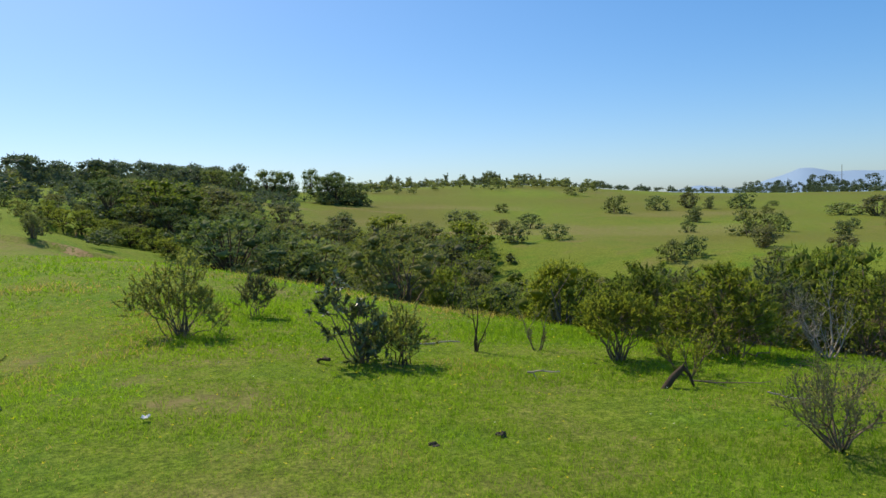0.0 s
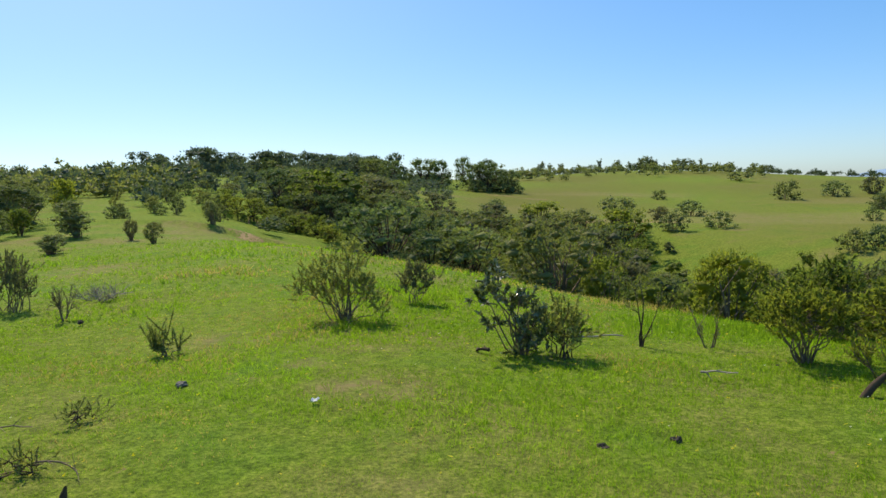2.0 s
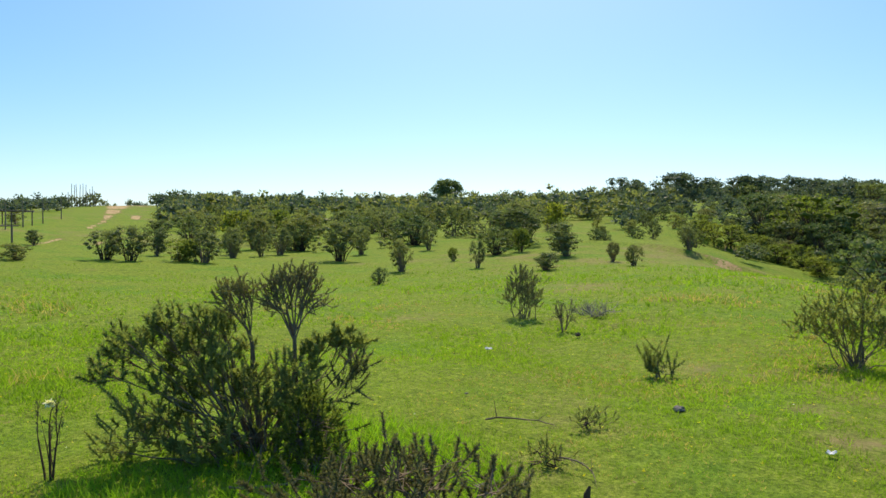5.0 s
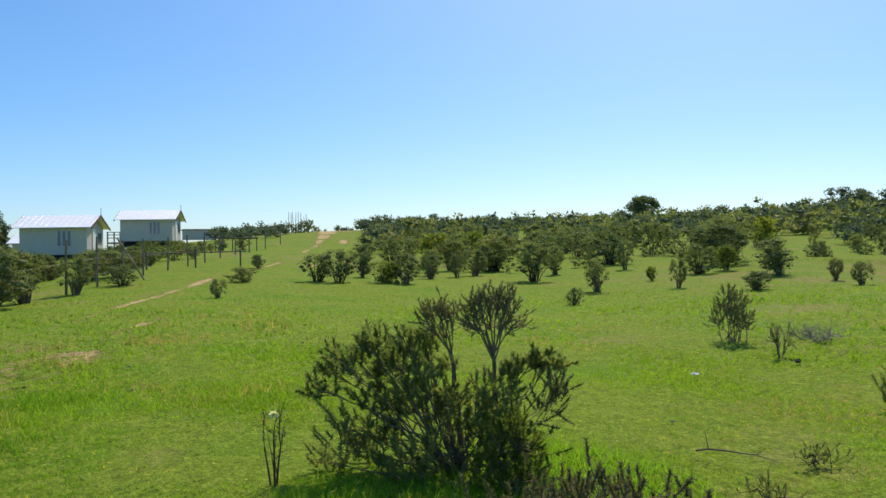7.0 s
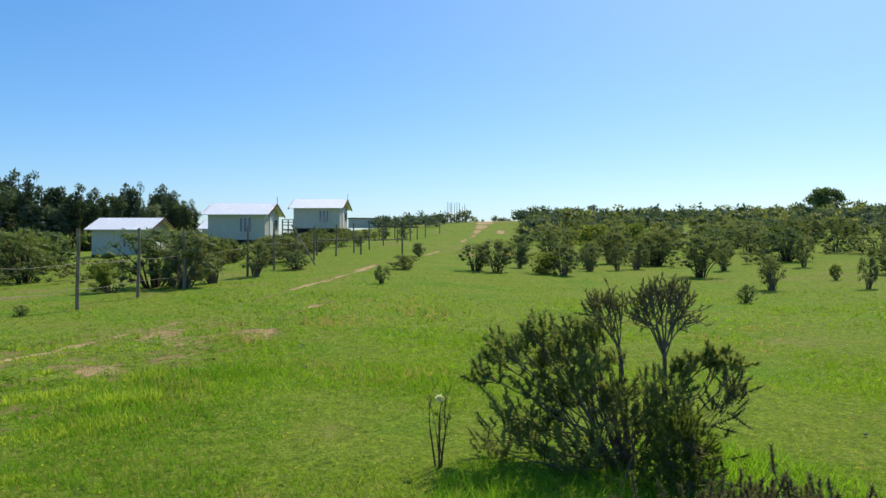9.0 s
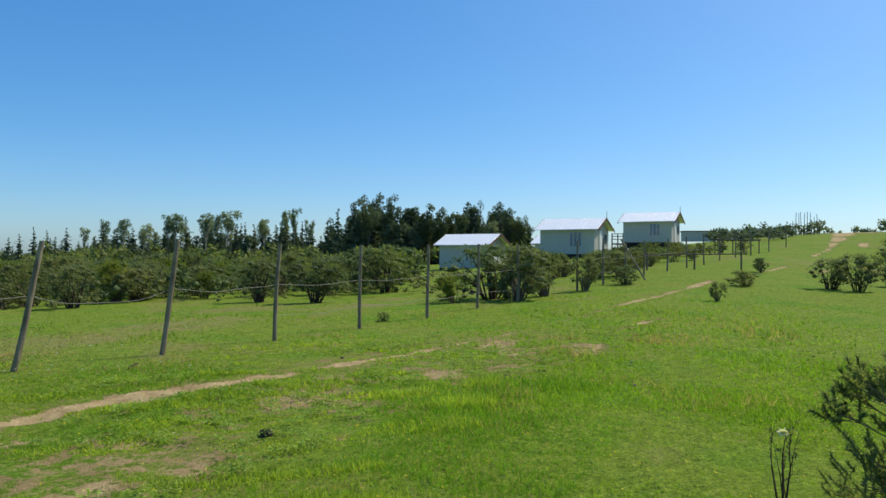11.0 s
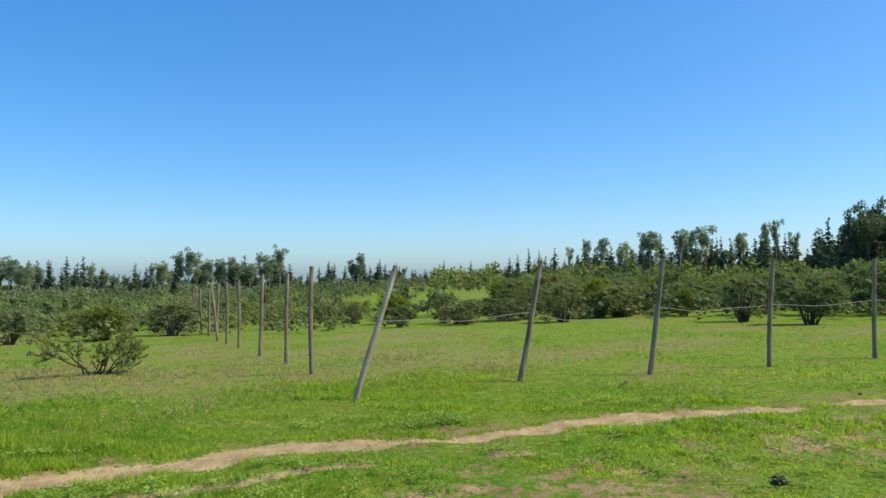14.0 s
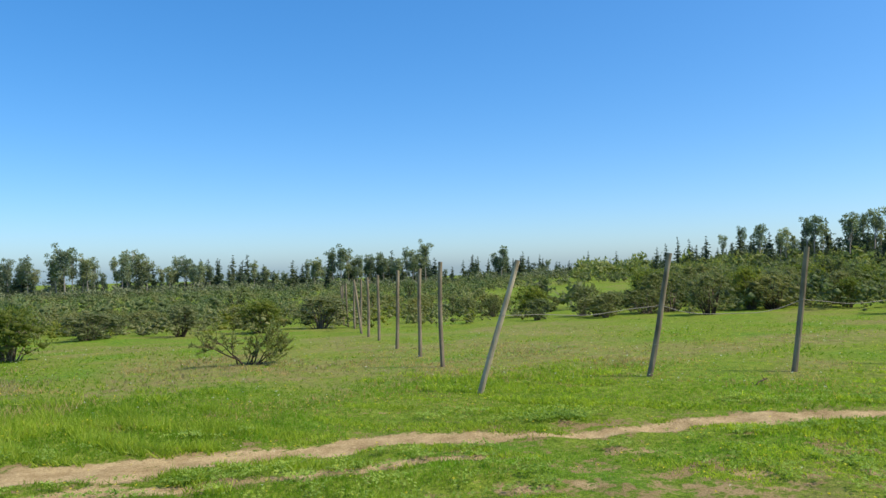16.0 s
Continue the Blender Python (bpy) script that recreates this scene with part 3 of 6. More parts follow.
# dry patches: x, y, reach along the track and across it
PARCHED = ((-6.6, 0.5, 0.50, 0.42), (-11.0, 15.1, 1.02, 1.15), (-6.5, 0.6, 0.48, 0.42), (-10.5, 15.1, 1.02, 0.96), (-9.6, 8.3, 0.71, 0.94), (-3.8, 7.6, 0.33, 0.32), (-2.5, 6.8, 0.32, 0.30), (-10.6, 14.9, 0.94, 1.58), (-3.0, 7.6, 0.88, 0.80),
           (-1.6, 6.0, 0.60, 0.38), (-3.6, 7.7, 0.86, 0.73), (-1.0, 4.9, 0.34, 0.34), (-9.9, -9.9, 1.12, 1.36), (-12.6, -16.0, 2.32, 2.29), (-15.0, -17.6, 3.06, 2.84), (-10.2, -19.1, 2.34, 2.09), (-5.7, -3.1, 0.34, 0.31),
           (-8, -13.5, 7, 4), (-3, -14, 5, 3), (-9, -10.5, 5.0, 1.8), (-14, -9, 4, 1.2), (-16, 29, 3, 3))
HILL_DRY = ((6, 66, 15, 7), (20, 64, 14, 7), (27, 84, 12, 4), (1, 92, 10, 3))


def old_grass(x, y):
    """How far the pasture of the hill beyond the ravine has gone to olive, older grass: 0 to 1."""
    r, b = np.hypot(x, y), np.degrees(np.arctan2(-x, y))
    return np.clip((r - 40) / 14, 0, 1) * np.clip((230 - r) / 60, 0, 1) * np.clip((b + 48) / 6, 0, 1) * np.clip((13 - b) / 5, 0, 1) * np.clip(0.48 + 0.4 * waves(x, y, 9.0, 41), 0, 0.8)


def parched(x, y):
    """How dry the grass is at x, y: 0 to about 1.1."""
    x, y = np.asarray(x, float), np.asarray(y, float)
    ragged, coarse = waves(x, y, 0.7, 31), waves(x, y, 4.0, 31)
    out = np.zeros(np.shape(x))
    for rows, rough, most in ((PARCHED, ragged, 1.1), (HILL_DRY, coarse, 0.85)):
        for px, py, rx, ry in rows:
            out = np.maximum(out, np.clip(1.2 - ((x - px) / rx) ** 2 - ((y - py) / ry) ** 2 + 0.8 * rough, 0, most))
    return out


def path_gap(x, y, line):
    best = np.full(np.shape(x), 1e9)
    along = np.zeros(np.shape(x))
    for (ax, ay), (bx, by) in zip(line, line[1:]):
        ux, uy = bx - ax, by - ay
        k = np.clip(((x - ax) * ux + (y - ay) * uy) / (ux * ux + uy * uy), 0, 1)
        d = np.hypot(x - ax - k * ux, y - ay - k * uy)
        along = np.where(d < best, ax + k * ux, along)
        best = np.minimum(best, d)
    return best, along


def waves(x, y, scale, seed):
    """Cheap smooth noise from a few sine waves, about -1 to 1."""
    rng = np.random.default_rng(seed)
    out = np.zeros(np.shape(x))
    for k in range(6):
        a, f = rng.uniform(0, 2 * math.pi), rng.uniform(0.6, 2.2) / scale
        out += np.sin((x * math.cos(a) + y * math.sin(a)) * f + rng.uniform(0, 6.3))
    return out / 3


def wear(x, y):
    """How far the soil is bare at x, y: 0 to 1."""
    x, y = np.asarray(x, float), np.asarray(y, float)
    out = np.zeros(np.shape(x))
    for n, (name, line) in enumerate(RUTS.items()):
        gap, along = path_gap(x, y, line)
        far = np.clip((-along - 60) / 40, 0, 1)
        away = np.clip((-along - 12) / 20, 0, 1)
        half = np.interp(along, *RUT_HALF.T) if n == 0 else (0.095 if n == 1 else 0.15)
        width = half + (0.05 - 0.02 * away) * waves(x, y, 1.3, 5 + n) + (0.05 + 0.28 * half) * (1 - away) * waves(x, y, 0.3, 15 + n) + far * 1.3 + (0.10 + 0.07 * waves(x, y, 2.1, 25 + n)) * away
        patchy = np.clip(0.65 + 0.8 * waves(x, y, 4.1, 9 + n) + 0.35 * waves(x, y, 0.8, 19 + n) + (0.45 - 0.32 * away + 0.6 * np.clip(1 - (-along - 6) / 4, 0, 1) if n == 0 else 0.1 - 0.3 * np.clip((-along - 16) / 6, 0, 1)) - 0.3 * away + far * 0.8, 0, 1)
        near = np.clip((17 + along) / 4, 0, 1) * np.clip(0.7 + 0.55 * waves(x, y, 1.1, 71 + n) + 0.45 * waves(x, y, 0.27, 75 + n), 0, 1)
        out = np.maximum(out, (0.43, 0.54, 0.3)[n] * np.clip(1.5 - gap / (0.75, 1.2, 0.6)[n], 0, 1) * near)
        if n == 2:
            patchy = np.clip(0.85 + 0.5 * waves(x, y, 0.8, 19), 0, 1)
        out = np.maximum(out, np.clip(1.5 - gap / np.maximum(width, 0.02), 0, 1) * patchy)
    for bx, by, rx, ry in BARE:
        a = math.atan2(0.42, -1.0) if bx < -3 else 0.0
        u, v = (x - bx) * math.cos(a) + (y - by) * math.sin(a), -(x - bx) * math.sin(a) + (y - by) * math.cos(a)
        e = (u / rx / 1.35) ** 2 + (v / ry / 1.35) ** 2 + (0.8 if rx < 3 else 0.4) * waves(x, y, 0.35 if rx < 3 else 2, 21)
        out = np.maximum(out, np.clip(1.1 - e, 0, 0.63 if rx < 3 else 0.55))
    return out


def surface(x, y):
    """The ground as built: the land, its small lumps, the turf clumps beside the track and the worn ruts."""
    r = np.hypot(x, y)
    turf = np.clip(-y / 2 - 0.5, 0, 1) * np.clip((13 - r) / 4, 0, 1) * np.clip(-x / 2 + 1.5, 0, 1)
    return land(x, y) + 0.02 * waves(x, y, 0.8, 3) * np.clip(r / 4, 0, 1) - 0.035 * wear(x, y) + 0.05 * waves(x, y, 4.0, 4) * np.clip(r / 12, 0, 1) + 0.02 * turf * waves(x, y, 0.26, 6)


bear = np.radians(np.concatenate([np.arange(-42, 62, 0.7), np.arange(62, 108, 0.22), np.arange(108, 186, 0.6), np.arange(186, 318, 3.0)]))
rad = np.concatenate([[0.4, 0.8, 1.2, 1.6, 2.0], np.exp(np.arange(math.log(2.4), math.log(7), 0.02)), np.exp(np.arange(math.log(7), math.log(46), 0.0115)), np.exp(np.arange(math.log(46), math.log(3150), 0.036))])
gx, gy = -np.sin(bear)[None] * rad[:, None], np.cos(bear)[None] * rad[:, None]
gz = surface(gx, gy)
nb, nr = len(bear), len(rad)
grid = np.arange(nb * nr).reshape(nr, nb)
east = np.roll(grid, -1, 1)
quads = np.stack([grid[:-1], grid[1:], east[1:], east[:-1]], -1).reshape(-1, 4)
hub = len(grid.ravel())
me = sheet("ground", np.vstack([np.stack([gx, gy, gz], -1).reshape(-1, 3), [[0, 0, 0]]]), quads)
bm = bmesh.new()
bm.from_mesh(me)
bm.verts.ensure_lookup_table()
for k in range(nb):
    bm.faces.new((bm.verts[hub], bm.verts[k], bm.verts[(k + 1) % nb]))
bmesh.ops.recalc_face_normals(bm, faces=bm.faces)
bm.to_mesh(me)
bm.free()
for name, values in (("worn", np.append(wear(gx, gy).ravel(), 0)),
                     ("old_grass", np.append(old_grass(gx, gy).ravel(), 0)),
                     ("parched", np.append(parched(gx, gy).ravel(), 0))):
    me.attributes.new(name, "FLOAT", "POINT").data.foreach_set("value", values.astype(np.float32))
me.polygons.foreach_set("use_smooth", np.ones(len(me.polygons), bool))
me.materials.append(PASTURE)
tagged(new("ground", me), "rolling pasture of short bright green grass with bare tracks", "ground", kind="structure")

# far mountains beyond the rim of the land, blue haze put into their colour
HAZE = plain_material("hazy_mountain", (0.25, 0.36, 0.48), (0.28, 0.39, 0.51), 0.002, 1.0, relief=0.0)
mb = np.radians(np.arange(-60, 6, 0.5))
crest = 12 + 4300 * np.tan(np.radians(np.interp(np.degrees(mb), (-60, -40, -33, -29, -26, -23.5, -21.8, -19.4, -16, -12), (0.8, 1.0, 1.3, 1.6, 1.75, 1.0, 0.5, 0.95, 0.3, 0.0))))
crest = crest * (1 + 0.05 * np.sin(mb * 67 + 1) + 0.03 * np.sin(mb * 131))
pts = []
for rr, k in ((4300, 1.0), (3900, 0.45), (3500, 0.0)):
    pts.append(np.stack([-np.sin(mb) * rr, np.cos(mb) * rr, np.maximum(crest * k, 0) - 12], -1))
m = len(mb)
mg = np.arange(3 * m).reshape(3, m)
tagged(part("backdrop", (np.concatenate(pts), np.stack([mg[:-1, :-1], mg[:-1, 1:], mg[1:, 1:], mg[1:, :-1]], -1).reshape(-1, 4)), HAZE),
       "distant mountain range on the horizon, tinted with painted blue haze", "mountain", kind="structure")


# ---- near bushes, one by one ----
def woody_bush(seed, x, y, h, w, label, leaf_mat=LEAF_ROMERO, stems=7, levels=3, count=5000, leaf=0.035, bark=BARK, thick=0.014, name="bush", crook=0.35, forks=(2, 4)):
    rng = np.random.default_rng(seed)
    pieces, twigs = grow(rng, stems, h, w / h, levels, forks, thick, crook)
    top = np.percentile([p[1][2] for p in pieces], 97)
    reach = np.percentile([math.hypot(p[1][0], p[1][1]) for p in pieces], 92)
    k = np.array([w / 2 / reach, w / 2 / reach, h / top])
    pieces = [(a * k, b * k, ra, rb) for a, b, ra, rb in pieces]
    twigs = [(a * k, b * k) for a, b in twigs]
    crown = leaf_cloud(rng, twigs, int(count * (1.5 if math.hypot(x, y) > 6 else 1.0)), leaf, leaf * 0.36) if count else None
    return bush_thing(name, x, y, label, "bush", "bushes on the pasture", pieces, crown, bark, leaf_mat)


def brush_parts(seed, lobes, tips=13, tip=0.13, per=34, leaf=0.026, radius=0.13, thick=0.012, rise=1.0, root=0.12, broad=0.32, fork=None, bare_tips=True, stretch=0.8):
    """Wood and leaves of a bush of upright bottle-brush tips: lobes are rows of across, away, height and fullness."""
    rng = np.random.default_rng(seed)
    pieces, at, way, heart = [], [], [], []
    for u, v, z, full in lobes:
        c = np.array([u, v, z])
        p = np.array([u, v, 0]) * rng.uniform(0.05, 0.2) + rng.normal(0, root / 2, 3) * (1, 1, 0) + (0, 0, -0.04)
        steps = 4
        if fork is not None:
            p = np.array([fork[0] * 0.6, 0, -0.04]) + rng.normal(0, 0.008, 3) * (1, 1, 0)
            c0, c = c, np.array(fork) + rng.normal(0, 0.02, 3) * (0.5, 0.5, 2)
        line = [p + (c - p) * (k / steps) ** np.array([1.0, 1.0, 0.8]) + rng.normal(0, 0.03 if fork is None else 0.008, 3) * (0 < k < steps) for k in range(steps + 1)]
        for k in range(steps):
            pieces.append((line[k], line[k + 1], thick * (1 - 0.17 * k), thick * (0.83 - 0.17 * k)))
        if fork is not None:
            k = line[-1] + (c0 - line[-1]) * (0.45, 0.45, 0.55) + rng.normal(0, 0.02, 3)
            pieces += [(line[-1], k, thick * 0.55, thick * 0.45), (k, c0, thick * 0.45, thick * 0.32)]
            line, c = line + [k, c0], c0
        for _ in range(max(3, int(tips * full))):
            off = rng.normal(0, 0.62, 3) * radius * (1, 1, stretch)
            q = np.maximum(c + off, (-9, -9, 0.03))
            start = line[-2] + (c - line[-2]) * rng.uniform(0.1, 1)
            if bare_tips or rng.uniform() < 0.4:
                pieces.append((start, q, thick * 0.32, thick * 0.22))
            d = off / radius * 0.5 + np.array([u, v, 0]) * 0.45 + rng.normal(0, 0.3, 3) + (0, 0, rise * 0.85)
            d /= np.linalg.norm(d)
            ln = tip * rng.uniform(0.6, 1.35)
            if bare_tips:
                pieces.append((q, q + d * ln, thick * 0.22, thick * 0.12))
            heart.append((q - d * ln * 0.2, q + d * ln * 0.85, 0.12 * leaf, 0.2 * leaf))
            n = int(per * min(1.0, full + 0.25))
            t = rng.uniform(-0.25, 1.0, (n, 1))
            rad = np.cross(d, rng.normal(size=(n, 3)))
            rad /= np.linalg.norm(rad, axis=1)[:, None]
            at.append(q + d * t * ln)
            way.append(d * (0.35 + 0.7 * t) + rad * rng.uniform(0.7, 1.2, (n, 1)))
    tuft = leaves(np.concatenate(at), np.concatenate(way), leaf, leaf * broad, rng, 0.0, True)
    hp, hf = tubes(heart, 3)
    return pieces, joined(tuft, (hp, np.concatenate([hf[:, [0, 1, 2]], hf[:, [0, 2, 3]]])))


def brush_bush(seed, x, y, label, lobes, leaf_mat=LEAF_ROMERO, bark=BARK, turn=None, group="bushes on the pasture", name="bush", **shape):
    pieces, crown = brush_parts(seed, lobes, **shape)
    return bush_thing(name, x, y, label, "bush", group, pieces, crown, bark, leaf_mat, math.degrees(math.atan2(-x, y)) if turn is None else turn)


def dome_lobes(seed, w, h, count, low=0.25, full=1.0):
    """Lobes spread over a rounded crown."""
    rng = np.random.default_rng(seed)
    rows = []
    for k in range(count):
        e, a = (k + 0.5) / count, k * 2.399 + rng.uniform(-0.3, 0.3)
        out = math.sqrt(1 - e ** 2) * rng.uniform(0.55, 1.0) * w * 0.42
        rows.append((math.cos(a) * out, math.sin(a) * out, h * (low + (0.86 - low) * e * rng.uniform(0.85, 1.1)), full))
    return rows


# the large dark bush, and the two thin twiggy ones that grow through it
brush_bush(11, -4.84, 2.66, "large dark bush of foxtail twigs with spreading arms", [
    (-1.06, -0.15, 0.67, 1), (-1.01, 0.14, 0.74, 1), (-0.98, 0.11, 0.85, 1), (-0.87, -0.10, 0.84, 1), (-0.78, -0.00, 0.81, 1), (-0.71, -0.02, 0.97, 1), (-0.66, 0.06, 0.88, 1), (-0.56, 0.12, 0.97, 1), (-0.50, -0.16, 0.85, 1), (-0.41, -0.19, 1.02, 1), (-0.31, 0.13, 0.99, 1), (-0.37, -0.03, 0.90, 1), (-0.24, 0.10, 0.87, 1),
    (-0.60, 0.18, 0.71, 1), (-0.49, 0.18, 0.76, 1), (-0.30, -0.18, 0.76, 1), (-0.38, -0.17, 0.63, 1), (-0.60, 0.13, 0.53, 1), (-0.49, 0.09, 0.51, 1), (-0.26, 0.07, 0.60, 1), (-0.70, -0.08, 0.51, 1), (-0.35, 0.04, 0.47, 1), (-0.21, 0.04, 0.44, 1), (-0.53, 0.03, 0.37, 1)],
           tips=12, per=58, leaf=0.042, tip=0.08, broad=0.27, radius=0.08, thick=0.010, stretch=0.9)
brush_bush(34, -4.84, 2.66, "dense dark lower growth of a large bush", [
    (-0.88, -0.16, 0.40, 1.1), (-0.77, 0.03, 0.28, 1.1), (-0.93, -0.08, 0.19, 1.1), (-0.63, 0.06, 0.23, 1.1), (-0.49, 0.08, 0.19, 1.1), (-0.35, -0.26, 0.19, 1.1), (-0.23, -0.29, 0.23, 1.1), (-0.72, 0.20, 0.12, 1.1), (-0.53, -0.14, 0.07, 1.1), (-0.33, -0.16, 0.07, 1.1), (-0.12, 0.30, 0.33, 1.1), (-0.05, -0.02, 0.49, 1.1), (-0.09, 0.20, 0.16, 1.1), (-0.98, -0.01, 0.08, 1.1),
    (0.19, -0.08, 0.56, 1.1), (0.28, -0.12, 0.49, 1.1), (0.19, -0.03, 0.40, 1.1), (0.33, -0.10, 0.40, 1.1), (0.07, -0.13, 0.44, 1.1), (0.09, -0.03, 0.28, 1.1)],
           tips=14, per=50, leaf=0.038, tip=0.11, broad=0.26, radius=0.12, root=0.4, stretch=1.0, bare_tips=False)
brush_bush(41, -4.83, 2.68, "dark bush with a long reaching arm of foxtails", [
    (0.30, 0.02, 0.65, 0.9), (0.40, 0.05, 0.71, 0.9), (0.45, 0.06, 0.77, 0.9), (0.55, 0.09, 0.81, 0.9), (0.57, 0.05, 0.76, 0.9), (0.65, 0.08, 0.79, 0.9), (0.74, -0.09, 0.80, 0.9),
    (-0.19, 0.12, 0.72, 0.6), (-0.09, 0.13, 0.79, 0.6), (-0.14, -0.01, 0.56, 0.6), (0.00, -0.10, 0.40, 0.6)],
           tips=10, per=84, leaf=0.040, tip=0.075, broad=0.30, radius=0.06, thick=0.010, root=0.1)
brush_bush(42, -4.78, 2.86, "thin grey brushy growth beside a dark bush", [(0.47, -0.04, 0.56, 0.8), (0.56, -0.07, 0.58, 0.8), (0.51, 0.03, 0.49, 0.8), (0.42, -0.09, 0.47, 0.8)], LEAF_GREY, tips=12, per=50, leaf=0.03, tip=0.14, radius=0.06, thick=0.006, root=0.2, stretch=1.6)
brush_bush(35, -4.28, 2.76, "low bush with fresh yellow-green tips", dome_lobes(35, 0.58, 0.50, 16, 0.2), LEAF_BRIGHT, tips=13, per=44, leaf=0.034, tip=0.09, broad=0.3)
brush_bush(12, -4.80, 2.74, "thin twiggy bush standing above a dark one", [(-.34, .0, 1.14, .9), (-.31, .05, 1.20, .9), (-.26, .0, 1.23, .9), (-.20, -.04, 1.23, .9), (-.15, .05, 1.19, .9), (-.29, .0, 1.06, .6), (-.19, .0, 1.04, .6)],
           LEAF_GREY, tips=22, tip=0.05, per=20, leaf=0.022, broad=0.4, radius=0.07, thick=0.010, root=0.05, fork=(-0.14, 0, 0.84))
brush_bush(40, -4.77, 2.92, "open twiggy bush with fan-shaped top", [(-0.20, .0, 1.14, .9), (-0.17, .05, 1.23, 1), (-0.10, .0, 1.28, 1), (-0.03, .05, 1.30, 1), (0.05, .0, 1.30, 1), (0.12, .0, 1.28, 1), (0.17, .04, 1.20, .9), (0.18, .0, 1.11, .7), (-0.13, .0, 1.08, .5), (0.06, .0, 1.12, .5), (-0.02, .05, 1.10, .5)],
           LEAF_GREY, tips=24, tip=0.05, per=20, leaf=0.022, broad=0.4, radius=0.08, thick=0.014, root=0.05, fork=(0.0, 0, 0.80))
brush_bush(13, -3.00, 2.44, "low dark bush with upright leafy tips in tall grass", dome_lobes(13, 1.75, 0.44, 34, 0.2), LEAF_DULL, tips=9, per=96, leaf=0.028, tip=0.10, root=0.5, broad=0.32)
brush_bush(14, -2.85, 9.06, "ragged olive-green bush with thin grey stems", [(-0.55, -0.25, 0.45, 1), (-0.47, -0.05, 0.53, 1), (-0.39, 0.15, 0.62, 1), (-0.26, -0.20, 0.69, 1), (-0.17, 0.00, 0.76, 1), (-0.10, 0.20, 0.65, 1), (-0.26, -0.15, 0.52, 1), (0.07, 0.05, 0.77, 1), (0.14, 0.25, 0.84, 1), (0.21, -0.10, 0.73, 1), (0.09, 0.10, 0.62, 1), (0.17, -0.25, 0.58, 1), (0.00, -0.05, 0.47, 1), (-0.13, 0.15, 0.43, 1), (0.26, -0.20, 0.47, 1), (0.34, 0.00, 0.43, 1), (0.41, 0.20, 0.36, 1), (0.31, -0.15, 0.31, 1), (0.13, 0.05, 0.36, 1), (-0.04, 0.25, 0.30, 1), (-0.21, -0.10, 0.36, 1), (-0.36, 0.10, 0.41, 1), (0.48, -0.25, 0.19, 1)],
           tips=13, per=28, leaf=0.042, tip=0.09, radius=0.095, root=0.06, thick=0.009, broad=0.34, stretch=1.1)
brush_bush(15, -2.31, 10.63, "small upright grey-green bush", [(-.14, 0, .24, 1), (-.07, .05, .40, 1), (.03, 0, .46, 1), (.12, .03, .36, 1), (.02, -.05, .22, 1), (.18, 0, .24, .8), (.34, 0, .36, .4)], LEAF_GREY, tips=16, per=34, leaf=0.040, tip=0.10, radius=0.085, thick=0.008, broad=0.36, stretch=1.2)
brush_bush(16, -0.46, 7.84, "crooked sapling with broad glossy dark leaves", [(-0.41, -0.25, 0.65, 1), (-0.34, -0.05, 0.77, 1), (-0.23, 0.15, 0.83, 1), (-0.27, -0.20, 0.70, 1), (-0.18, 0.00, 0.61, 1), (-0.11, 0.20, 0.54, 1), (-0.29, -0.15, 0.32, 1), (0.00, 0.05, 0.56, 1), (0.07, 0.25, 0.50, 1), (0.18, -0.10, 0.45, 1), (0.25, 0.10, 0.38, 1), (0.09, -0.25, 0.38, 1), (-0.02, -0.05, 0.34, 1), (0.14, 0.15, 0.27, 1), (0.23, -0.20, 0.23, 1), (0.05, 0.00, 0.18, 1), (0.09, 0.20, 0.09, 1), (0.00, -0.15, 0.07, 1)],
           LEAF_GLOSSY, tips=7, tip=0.09, per=10, leaf=0.062, broad=0.8, thick=0.012, root=0.05, rise=0.5, name="sapling", radius=0.075)
brush_bush(17, -0.02, 7.80, "low dark leafy bush by the sapling", dome_lobes(17, 0.62, 0.55, 12, 0.3), tips=9, per=24, leaf=0.046, tip=0.09, broad=0.4, thick=0.009, bark=DARK_BARK)
woody_bush(18, 0.82, 8.62, 0.80, 0.45, "nearly bare crooked sapling with dark forked stem", LEAF_GREY, stems=3, levels=2, count=160, leaf=0.03, bark=DARK_BARK, thick=0.014, name="sapling", forks=(1, 2), crook=0.7)
woody_bush(19, 1.55, 8.69, 0.55, 0.42, "thin leafless sapling with forked twigs", LEAF_GREY, stems=4, levels=2, count=260, leaf=0.03, bark=BARK, thick=0.010, name="sapling", forks=(1, 2), crook=0.6)
brush_bush(20, 2.35, 7.99, "fan-shaped bush with fresh green tips on bare stems", dome_lobes(20, 1.1, 0.76, 22, 0.5), LEAF_BRIGHT, tips=14, per=32, leaf=0.044, tip=0.09, broad=0.4, thick=0.009, root=0.05)
for seed, bx, by, bh, bw, bmat in ((21, 3.75, 8.60, 1.05, 1.7, LEAF_BRIGHT), (22, 5.0, 10.4, 1.1, 1.9, LEAF_SCRUB), (36, 3.3, 10.6, 1.0, 1.7, LEAF_BRIGHT), (37, 6.2, 9.6, 1.2, 2.0, LEAF_BRIGHT), (38, 6.6, 12.2, 1.4, 2.2, LEAF_BRIGHT),
                                   (39, 4.4, 12.6, 1.3, 2.1, LEAF_SCRUB)):
    brush_bush(seed, bx, by, "large leafy olive-green bush at the slope's edge", dome_lobes(seed, bw * 1.1, bh, 40, 0.2), bmat, tips=11, per=18, leaf=0.062, tip=0.10, radius=0.17, root=0.3, rise=0.6, broad=0.42, thick=0.010)
